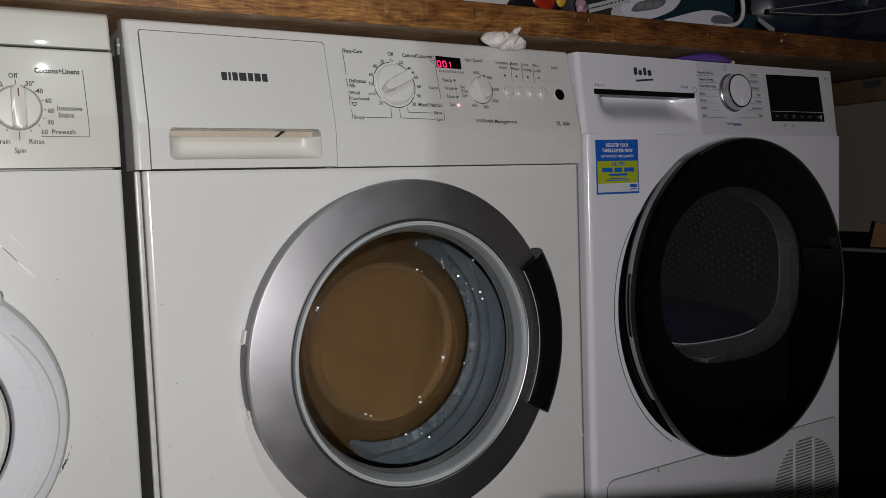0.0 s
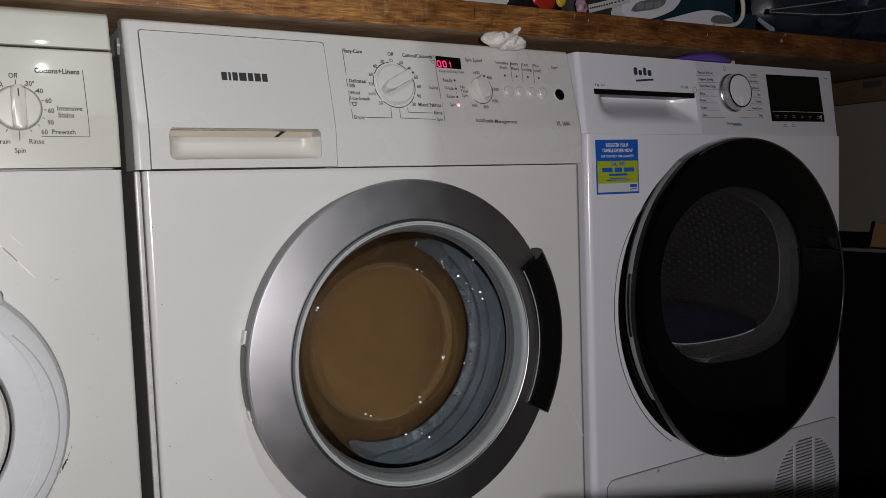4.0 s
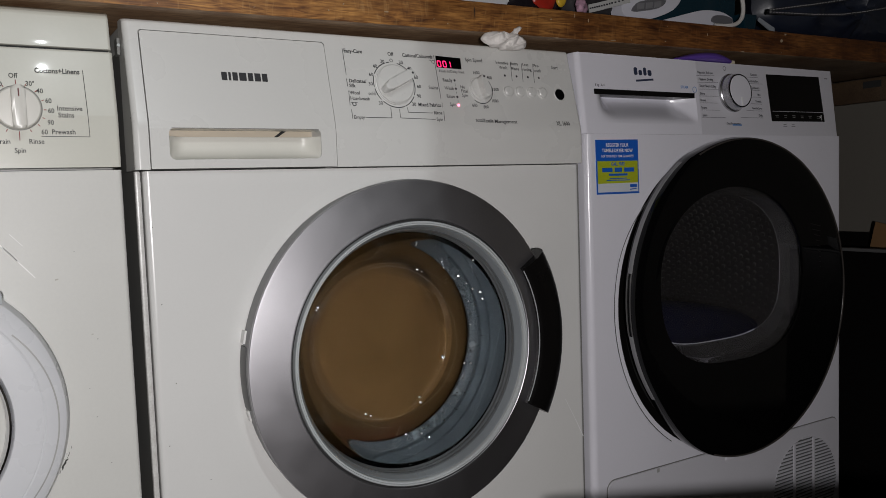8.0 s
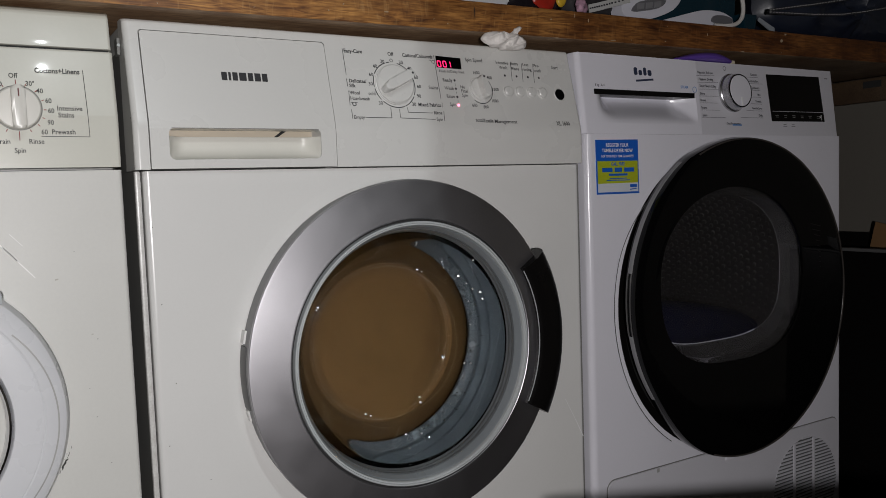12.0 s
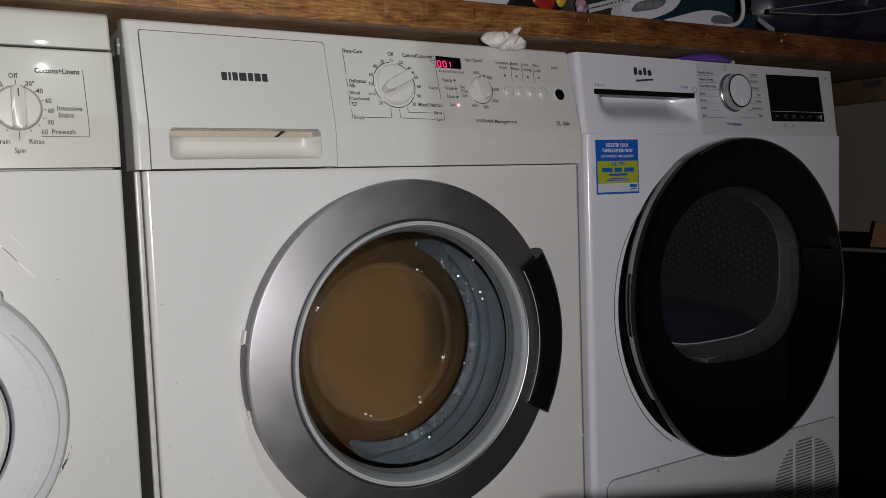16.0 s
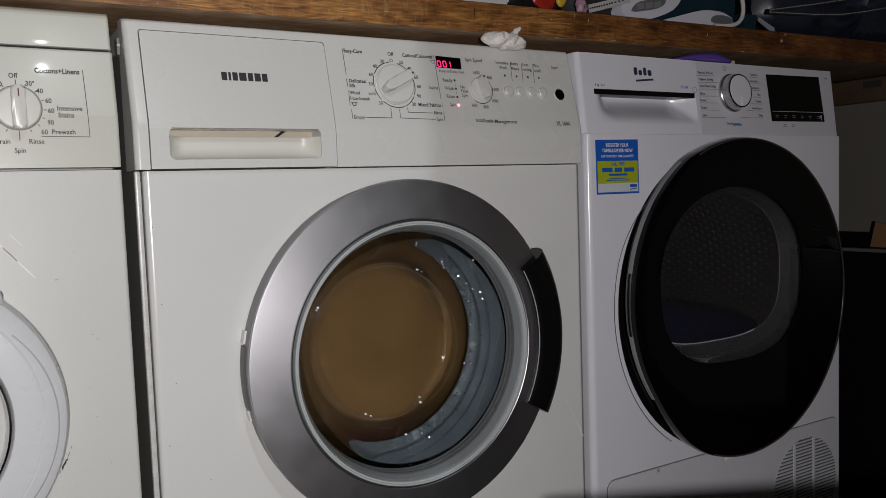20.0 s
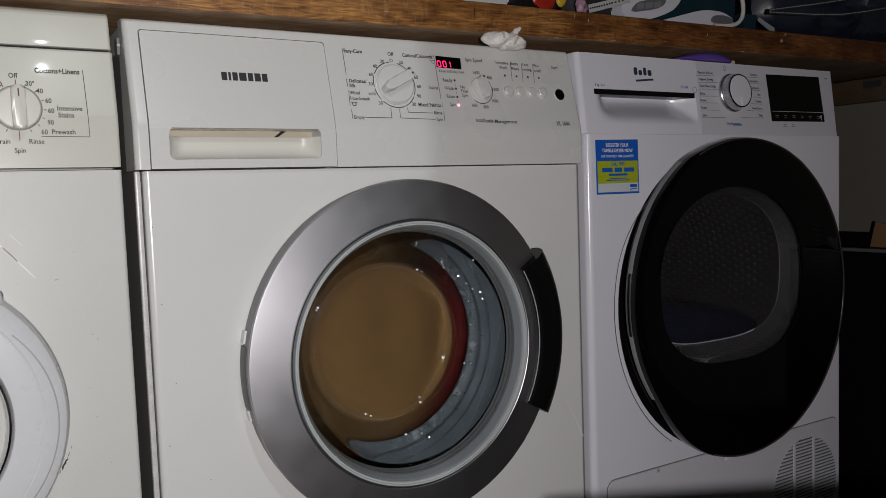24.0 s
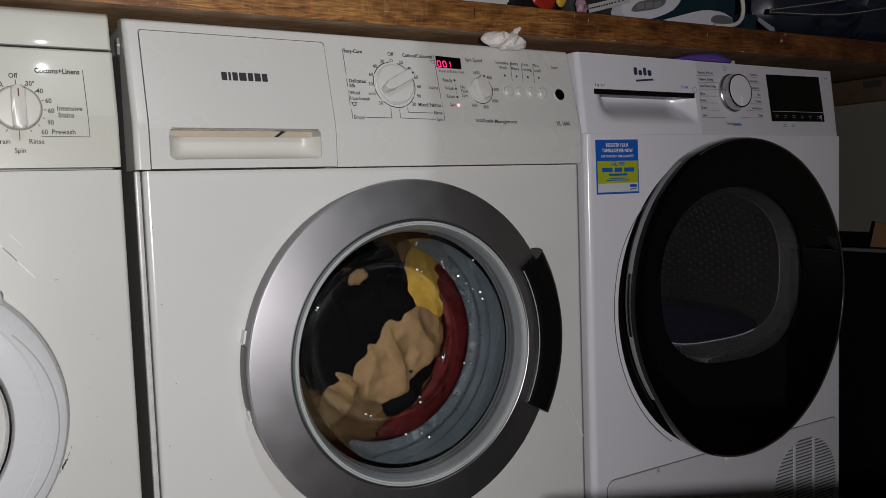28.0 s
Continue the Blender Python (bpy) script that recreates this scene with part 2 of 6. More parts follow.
def join(bm, t):
    me = bpy.data.meshes.new("tmp")
    t.to_mesh(me)
    t.free()
    bm.from_mesh(me)
    bpy.data.meshes.remove(me)
    return bm


def loft(profile, x0, x1, bm=None, steps=1, left=0.0, right=0.0, deep=0.03):
    """Extrudes a closed (y, z) profile along x; left and right round the front's upright edges."""
    t = bmesh.new()
    xs = []
    for k in range(5):
        a = radians(90 * k / 5)
        if left:
            xs.append((x0 + left * (1 - math.cos(a)), left * (1 - math.sin(a))))
    xs += [(x0 + left + (x1 - x0 - left - right) * i / steps, 0.0) for i in range(steps + 1)]
    for k in range(4, -1, -1):
        a = radians(90 * k / 5)
        if right:
            xs.append((x1 - right * (1 - math.cos(a)), right * (1 - math.sin(a))))
    rows = [[t.verts.new((x, y + (d if y < deep else 0.0), z)) for y, z in profile] for x, d in xs]
    n = len(profile)
    for a, b in zip(rows, rows[1:]):
        for i in range(n):
            t.faces.new((a[i], a[(i + 1) % n], b[(i + 1) % n], b[i]))
    t.faces.new(rows[0][::-1])
    t.faces.new(rows[-1])
    return t if bm is None else join(bm, t)


def lathe(profile, cx, cz, seg=96, a0=0.0, a1=360.0, closed=False, bm=None, sx=1.0, sz=1.0):
    """Turns an (r, y) profile about the axis through (cx, cz) that runs along y."""
    t = bmesh.new()
    full = abs(a1 - a0) >= 359.9
    n = seg if full else seg + 1
    rows = []
    for i in range(n):
        a = radians(a0 + (a1 - a0) * i / seg)
        rows.append([t.verts.new((cx + r * math.cos(a) * sx, y, cz + r * math.sin(a) * sz)) for r, y in profile])
    k = len(profile)
    for i in range(seg):
        p, q = rows[i], rows[(i + 1) % n]
        for j in range(k if closed else k - 1):
            j2 = (j + 1) % k
            t.faces.new((p[j], p[j2], q[j2], q[j]))
    if closed and not full:
        t.faces.new(rows[0][::-1])
        t.faces.new(rows[-1])
    bmesh.ops.remove_doubles(t, verts=t.verts, dist=1e-6)
    return t if bm is None else join(bm, t)


def slab(outline, y0, y1, bevel=0.0, bm=None, seg=2):
    """A plate with an (x, z) outline from y0 (front) to y1 (back)."""
    t = bmesh.new()
    f = [t.verts.new((x, y0, z)) for x, z in outline]
    b = [t.verts.new((x, y1, z)) for x, z in outline]
    n = len(outline)
    front = t.faces.new(f)
    t.faces.new(b[::-1])
    for i in range(n):
        t.faces.new((f[i], b[i], b[(i + 1) % n], f[(i + 1) % n]))
    if bevel:
        bmesh.ops.bevel(t, geom=list(front.edges), offset=bevel, segments=seg, profile=0.5, affect="EDGES")
    return t if bm is None else join(bm, t)


def rounded(x0, x1, z0, z1, r, k=6):
    pts = []
    for cx, cz, a in ((x1 - r, z1 - r, 0), (x0 + r, z1 - r, 90), (x0 + r, z0 + r, 180), (x1 - r, z0 + r, 270)):
        for i in range(k + 1):
            b = radians(a + 90 * i / k)
            pts.append((cx + r * math.cos(b), cz + r * math.sin(b)))
    return pts


def tube(path, r, bm=None, sides=8):
    """A round rod along points."""
    t = bmesh.new()
    pts = [Vector(q) for q in path]
    rings = []
    for i, q in enumerate(pts):
        d = (pts[min(i + 1, len(pts) - 1)] - pts[max(i - 1, 0)]).normalized()
        u = d.orthogonal().normalized() if not rings else (u - d * u.dot(d)).normalized()
        w = d.cross(u)
        rings.append([t.verts.new(q + r * (u * math.cos(2 * math.pi * j / sides) + w * math.sin(2 * math.pi * j / sides))) for j in range(sides)])
    for a, b in zip(rings, rings[1:]):
        for j in range(sides):
            t.faces.new((a[j], a[(j + 1) % sides], b[(j + 1) % sides], b[j]))
    t.faces.new(rings[0][::-1])
    t.faces.new(rings[-1])
    return t if bm is None else join(bm, t)


def holed_front(x0, x1, z0, z1, y, cx, cz, r, edge, depth, seg=128):
    """A front sheet with a round opening and rounded upright edges."""
    t = bmesh.new()
    xi0, xi1 = x0 + edge, x1 - edge
    corner = [math.atan2(zz - cz, xx - cx) for xx in (xi0, xi1) for zz in (z0, z1)]
    angles = sorted([2 * math.pi * i / seg - math.pi for i in range(seg)] + corner)
    inner, outer, back = [], [], []
    for a in angles:
        c, s = math.cos(a), math.sin(a)
        k = min(((xi1 if c > 0 else xi0) - cx) / c if abs(c) > 1e-9 else 9, ((z1 if s > 0 else z0) - cz) / s if abs(s) > 1e-9 else 9)
        inner.append(t.verts.new((cx + r * c, y, cz + r * s)))
        back.append(t.verts.new((cx + (r - 0.004) * c, y + depth, cz + (r - 0.004) * s)))
        outer.append(t.verts.new((cx + k * c, y, cz + k * s)))
    n = len(angles)
    for i in range(n):
        j = (i + 1) % n
        t.faces.new((inner[i], inner[j], outer[j], outer[i]))
        t.faces.new((back[i], back[j], inner[j], inner[i]))
    for xe, s in ((xi0, -1), (xi1, 1)):
        rows = []
        for i in range(8):
            a = radians(90 * i / 7)
            rows.append([t.verts.new((xe + s * edge * math.sin(a), y + edge * (1 - math.cos(a)), z)) for z in (z0, z1)])
        rows.append([t.verts.new((xe + s * edge, y + 0.03, z)) for z in (z0, z1)])
        for a, b in zip(rows, rows[1:]):
            t.faces.new((a[0], a[1], b[1], b[0]))
    rows = [[t.verts.new((xx, yy, z1)) for xx in (xi0, xi1)] for yy in (y, y + 0.03)]
    t.faces.new((rows[0][0], rows[0][1], rows[1][1], rows[1][0]))
    return t


def glyphs(text, size, bold=0, squeeze=0.86):
    """A word in the built-in font, flat, centred, with capitals of the given height."""
    cu = bpy.data.curves.new("word", "FONT")
    cu.body, cu.align_x, cu.align_y = text, "CENTER", "CENTER"
    cu.size = size / 0.69
    cu.resolution_u = 2
    cu.offset = (0.026 if bold else 0.014) * cu.size
    ob = bpy.data.objects.new("word", cu)
    me = bpy.data.meshes.new_from_object(ob)
    bm = bmesh.new()
    bm.from_mesh(me)
    bpy.data.objects.remove(ob)
    bpy.data.curves.remove(cu)
    bpy.data.meshes.remove(me)
    for v in bm.verts:
        v.co.x *= squeeze
    return bm


def lay(bm, x, z, surface, roll=0):
    """Lays a flat mesh drawn in the xy plane on a front surface: surface(z) gives y and the lean in degrees."""
    y, lean = surface(z)
    bm.transform(pose(x, y - 0.0004, z, 90 - lean, 0, 0) @ pose(0, 0, 0, 0, 0, roll))
    return bm


def stroke(x0, z0, x1, z1, w, surface, n=14):
    """A printed line between two places of a front surface; it follows the surface."""
    t = bmesh.new()
    d = Vector((x1 - x0, z1 - z0)).normalized() * w / 2
    prev = None
    for i in range(n + 1):
        x, z = x0 + (x1 - x0) * i / n, z0 + (z1 - z0) * i / n
        pair = [t.verts.new((x - s * d.y, surface(z + s * d.x)[0] - 0.0005, z + s * d.x)) for s in (1, -1)]
        if prev:
            t.faces.new((prev[0], pair[0], pair[1], prev[1]))
        prev = pair
    return t


def arc_print(x, z, r, w, a0, a1, surface, bm=None):
    t = bmesh.new()
    n = max(4, int((a1 - a0) / 5))
    prev = None
    for i in range(n + 1):
        a = radians(a0 + (a1 - a0) * i / n)
        pair = []
        for q in (r - w / 2, r + w / 2):
            zz = z + q * math.sin(a)
            pair.append(t.verts.new((x + q * math.cos(a), surface(zz)[0] - 0.0004, zz)))
        if prev:
            t.faces.new((prev[0], prev[1], pair[1], pair[0]))
        prev = pair
    return t if bm is None else join(bm, t)


def dot(x, z, r, surface, n=14):
    t = bmesh.new()
    t.faces.new([t.verts.new((x + r * math.cos(2 * math.pi * i / n), surface(z + r * math.sin(2 * math.pi * i / n))[0] - 0.0005, z + r * math.sin(2 * math.pi * i / n))) for i in range(n)])
    return t


def bar_print(x, z, w, h, surface, slant=0.0):
    t = bmesh.new()
    t.faces.new([t.verts.new((x + a, surface(z + b)[0] - 0.0005, z + b)) for a, b in ((-w / 2, -h / 2 - slant), (w / 2, -h / 2 + slant), (w / 2, h / 2 + slant), (-w / 2, h / 2 - slant))])
    return t


# ---- room ----
X0, X1, Y0, Y1, Z1 = -1.1, 1.565, -2.7, 0.66, 2.35
DOOR0, DOOR1, YW = -0.72, 0.190, -1.45
single("floor", box(X0 - 0.1, X1 + 0.1, Y0 - 0.1, Y1 + 0.1, -0.12, 0.0), M_FLOOR, "worn dark floor under the machines", "floor", kind="structure")
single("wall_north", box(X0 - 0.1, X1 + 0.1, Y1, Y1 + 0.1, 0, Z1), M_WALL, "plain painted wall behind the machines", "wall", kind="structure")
# wall out of view; its right jamb is set to cut off the hall lamp
bm = box(X0, DOOR0, YW - 0.1, YW, 0, Z1)
box(DOOR1, X1, YW - 0.1, YW, 0, Z1, bm=bm)
box(DOOR0, DOOR1, YW - 0.1, YW, 2.05, Z1, bm=bm)
single("wall_south", bm, M_WALL, "painted wall with a doorway to the lit hall", "wall", kind="structure")
single("wall_hall", box(X0 - 0.1, X1 + 0.1, Y0 - 0.1, Y0, 0, Z1), M_WALL, "plain painted wall of the hall", "wall", kind="structure")
single("wall_east", box(X1, X1 + 0.1, Y0, Y1, 0, Z1), M_SIDEWALL, "dark grey-brown painted side wall", "wall", kind="structure")
single("wall_west", box(X0 - 0.1, X0, Y0, Y1, 0, Z1), M_WALL, "plain painted side wall", "wall", kind="structure")
single("ceiling", box(X0 - 0.1, X1 + 0.1, Y0 - 0.1, Y1 + 0.1, Z1, Z1 + 0.1), M_WALL, "plain painted ceiling", "ceiling", kind="structure")
lamp = thing("ceiling_lamp", (HALL[0], HALL[1], Z1), "bare bulb hanging from the hall ceiling", "lamp")
part("cable", tube([(HALL[0], HALL[1], Z1), (HALL[0], HALL[1], HALL[2] + 0.06)], 0.003), M_BLACK, lamp)
part("socket", tube([(HALL[0], HALL[1], HALL[2] + 0.06), (HALL[0], HALL[1], HALL[2] + 0.012)], 0.014, sides=16), M_BLACK, lamp)

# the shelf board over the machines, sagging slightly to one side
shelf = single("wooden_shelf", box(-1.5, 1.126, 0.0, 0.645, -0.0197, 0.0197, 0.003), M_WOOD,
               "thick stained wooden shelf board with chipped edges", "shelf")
shelf.data.materials.append(M_UNDER)
for f in shelf.data.polygons:
    if f.normal.z < -0.8:
        f.material_index = 1
shelf.matrix_basis = pose(0.435, 0.0, 0.8807, 0, -0.50, 0)
for x, dz, w, h in ((0.5528, 0.0050, 0.004, 0.0015), (0.5952, 0.0130, 0.0012, 0.006), (0.8651, 0.0035, 0.0012, 0.004), (0.9476, -0.0190, 0.010, 0.0012), (1.0469, 0.0040, 0.006, 0.006), (0.4498, -0.0195, 0.006, 0.0015),
                    (0.5619, -0.0195, 0.008, 0.0012), (0.6661, -0.0170, 0.010, 0.0012), (1.0575, 0.0150, 0.005, 0.003), (0.4278, 0.004, 0.0010, 0.016), (0.62, 0.008, 0.0015, 0.005), (0.30, -0.004, 0.007, 0.0012), (0.20, 0.006, 0.010, 0.0012)):
    f = slab([(x - 0.435 - w / 2, dz - h * 0.3), (x - 0.435 + w * 0.1, dz - h / 2), (x - 0.435 + w / 2, dz), (x - 0.435 + w * 0.2, dz + h / 2), (x - 0.435 - w * 0.4, dz + h * 0.3)], -0.0006, 0.0004)
    me = bpy.data.meshes.new("paint_fleck")
    f.to_mesh(me)
    f.free()
    me.materials.append(M_FLECK if h < 0.01 else M_DARK)
    fl = new("paint_fleck" if h < 0.01 else "crack", me)
    fl.parent = shelf
rnd = random.Random(31)
for i in range(10):
    x, dz = rnd.uniform(0.02, 1.05), rnd.uniform(-0.019, 0.015)
    w, h = rnd.uniform(0.0006, 0.0026), rnd.uniform(0.0005, 0.0016)
    lean = rnd.uniform(-0.0005, 0.0005)
    f = slab([(x - 0.435 - w / 2 - lean, dz - h / 2), (x - 0.435 + w * 0.3 - lean, dz - h / 2.4), (x - 0.435 + w / 2 + lean, dz + h / 2), (x - 0.435 - w * 0.3 + lean, dz + h / 2.6)], -0.0005, 0.0004)
    me = bpy.data.meshes.new("paint_fleck")
    f.to_mesh(me)
    f.free()
    me.materials.append(M_FLECK)
    new("paint_fleck", me).parent = shelf
batten = single("wall_batten", box(X1 - 0.022, X1, 0.002, 0.64, 0.8185, 0.8685, 0.002), M_WOOD2, "rough wooden batten fixed under the shelf on the side wall", "batten")


part("notch", box(X1 - 0.0235, X1 - 0.0210, 0.118, 0.158, 0.848, 0.8625), M_DARK, batten)


# ---- large washing machine ----
WC = (0.3076, 0.4629)


def fascia_surface(z):
    if z < 0.735:
        return -0.0070, 0.0
    return -0.0070 + (z - 0.735) * 0.029 / 0.115, 14.15


def fascia_profile(z0, z1, back=0.045, proud=0.0, crown=False):
    zs = [z for z in (z0, 0.729, 0.735, 0.741, z1) if z0 <= z <= z1]
    out = [(fascia_surface(z)[0] - proud + (0.0006 if z == 0.735 else 0.0), z) for z in zs]
    if crown:
        y, z = out.pop()
        out += [(y - 0.0013, z - 0.0052), (y - 0.0002, z - 0.0020), (y + 0.0018, z - 0.0005), (y + 0.0045, z)]
    return out + [(back, z1), (back, z0)]


washer = thing("washing_machine", (0.3, 0.27, 0.0), "white front-loading washing machine with anthracite door ring, spinning", "washing machine", "washing machines")
part("front_panel", holed_front(0.008, 0.5955, 0.10, 0.6885, 0.0, *WC, 0.170, 0.006, 0.03), M_ENAMEL, washer)
part("plinth", box(0.008, 0.5955, 0.006, 0.03, 0.02, 0.098, 0.002), M_ENAMEL, washer)
# side sheet coloured much darker than the white front
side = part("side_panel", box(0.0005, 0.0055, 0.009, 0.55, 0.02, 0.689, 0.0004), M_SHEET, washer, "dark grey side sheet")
part("front_edge", box(0.0, 0.0062, 0.002, 0.009, 0.02, 0.689, 0.0020), M_STRIP, side, "worn white front edge")
bracket = part("side_bracket", box(-0.0045, -0.001, 0.030, 0.046, 0.812, 0.830, 0.001), M_SHEET, washer, "dull top bracket with a bright screw")
part("screw", lathe([(0.0020, 0.0305), (0.0016, 0.0288), (0.0, 0.0285)], -0.0028, 0.822, 20), M_TRIM, bracket)
# dark sheet and groove make the dark line of the gap beside the dryer
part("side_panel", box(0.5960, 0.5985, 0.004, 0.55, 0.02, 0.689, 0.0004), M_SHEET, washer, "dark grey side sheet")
part("groove", box(0.5940, 0.5965, 0.0062, 0.03, 0.03, 0.688), M_DARK, washer)
part("groove", box(0.0062, 0.0085, 0.012, 0.03, 0.03, 0.688), M_DARK, washer)
part("back_panel", box(0.007, 0.593, 0.546, 0.55, 0.02, 0.84), M_SIDE, washer)
part("top_lid", box(0.002, 0.598, 0.045, 0.55, 0.822, 0.848, 0.004), M_ENAMEL, washer)
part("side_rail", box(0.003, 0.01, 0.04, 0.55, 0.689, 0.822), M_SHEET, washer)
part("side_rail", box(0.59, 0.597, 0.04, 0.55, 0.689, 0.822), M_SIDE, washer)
for x in (0.05, 0.55):
    for y in (0.05, 0.5):
        f = part("foot", lathe([(0.0, 0.0), (0.02, 0.0), (0.018, -0.025), (0.0, -0.025)], 0, 0, 16), M_BLACK, washer)
        f.matrix_basis = pose(x - 0.3, y - 0.27, 0.0, -90) @ pose(0.3, 0.27, 0)

# fascia: three flush pieces round the drawer opening
DX0, DX1, DZ1 = 0.0160, 0.2235, 0.8371
bm = loft(fascia_profile(0.6900, 0.8495, crown=True), DX1 + 0.0009, 0.6, right=0.006)
loft(fascia_profile(0.6900, 0.8495, crown=True), 0.0, DX0 - 0.0012, bm, left=0.006)
loft(fascia_profile(DZ1 + 0.0009, 0.8495, crown=True), DX0 - 0.0012, DX1 + 0.0009, bm)
part("fascia", bm, M_FASCIA, washer, "pale control fascia leaning back at the top")
for sx, x in ((1, DX0 - 0.0012), (-1, DX1 + 0.0009)):
    r, zt = (0.0035 if sx > 0 else 0.0048), DZ1 + 0.0009
    pts = [(x, zt)] + [(x + sx * r * (1 - math.sin(radians(9 * i))), zt - r * (1 - math.cos(radians(9 * i)))) for i in range(11)]
    for w, m, name, y0 in ((0.0, M_FASCIA, "corner", 0.0010), (0.0009, M_SHEET, "corner_gap", 0.0007)):
        bm = slab([(px + sx * w * (k > 0), pz - w * (k > 0)) for k, (px, pz) in enumerate(pts)], -y0, 0.004)
        for v in bm.verts:
            v.co.y += fascia_surface(v.co.z)[0]
        part(name, bm, m, washer)
part("drawer_gap", box(DX0 - 0.004, DX1 + 0.004, 0.030, 0.036, 0.690, 0.84), M_DARK, washer)

# detergent drawer with a scooped grip
SX0, SX1, SZ0, SZ1 = 0.0350, 0.2050, 0.7000, 0.7328
drawer = part("detergent_drawer", loft(fascia_profile(SZ1, DZ1, 0.028, 0.0006), DX0, DX1), M_FASCIA, washer, "white detergent drawer front")
bm = loft(fascia_profile(0.6906, SZ1, 0.028, 0.0006), DX0, SX0)
loft(fascia_profile(0.6906, SZ1, 0.028, 0.0006), SX1, DX1, bm)
loft(fascia_profile(0.6906, SZ0, 0.028, 0.0006), SX0, SX1, bm)
part("lower_frame", bm, M_FASCIA, drawer)
scoop = [(-0.0066, SZ0), (-0.0030, SZ0 + 0.0006), (0.0030, SZ0 + 0.0022), (0.0080, SZ0 + 0.0055), (0.0112, SZ0 + 0.0100), (0.0124, SZ0 + 0.0150), (0.0120, SZ0 + 0.0200), (0.0108, 0.7238),
         (0.0112, 0.7252), (0.0132, 0.7252), (0.0150, 0.7240), (0.0150, SZ0)]
bm = loft(scoop, SX0, SX1, steps=64)
for v in bm.verts:
    e = min(v.co.x - SX0, SX1 - v.co.x)
    if v.co.y < 0.0140 and e < 0.020:
        v.co.y += ((1 - e / 0.020) ** 2.2) * (-0.0066 - v.co.y) * 0.95
for sx, x in ((1, SX0), (-1, SX1)):
    r = 0.0065
    pts = [(x, SZ0)] + [(x + sx * r * (1 - math.sin(radians(9 * i))), SZ0 + r * (1 - math.cos(radians(9 * i)))) for i in range(11)]
    part("corner", slab(pts, -0.0076, 0.002), M_FASCIA, drawer)
for sx, x in ((1, SX0), (-1, SX1)):
    r = 0.0055
    pts = [(x, SZ1)] + [(x + sx * r * (1 - math.sin(radians(9 * i))), SZ1 - r * (1 - math.cos(radians(9 * i)))) for i in range(11)]
    part("corner", slab(pts, -0.0074, 0.006), M_FASCIA, drawer)
part("grip_cup", bm, M_CUP, drawer, "scooped cream grip", 60)
part("grip_recess", box(SX0, SX1, 0.0215, 0.0225, 0.7150, SZ1 + 0.002), M_BEIGE, drawer, "yellowed recess behind the grip")
bm = bmesh.new()
bm.faces.new([bm.verts.new(q) for q in ((0.1555, 0.0210, 0.7240), (0.1600, 0.0210, 0.7240), (0.1745, 0.0210, 0.7335), (0.1685, 0.0210, 0.7335))])
part("recess_slot", bm, M_DARK, drawer)
# thin grey stroke painted as the shadow line over the grip opening
part("grip_edge", stroke(SX0 + 0.003, SZ1 + 0.0003, SX1 - 0.003, SZ1 + 0.0003, 0.0007, lambda z: (-0.0078, 0.0)), M_SHEET, drawer)

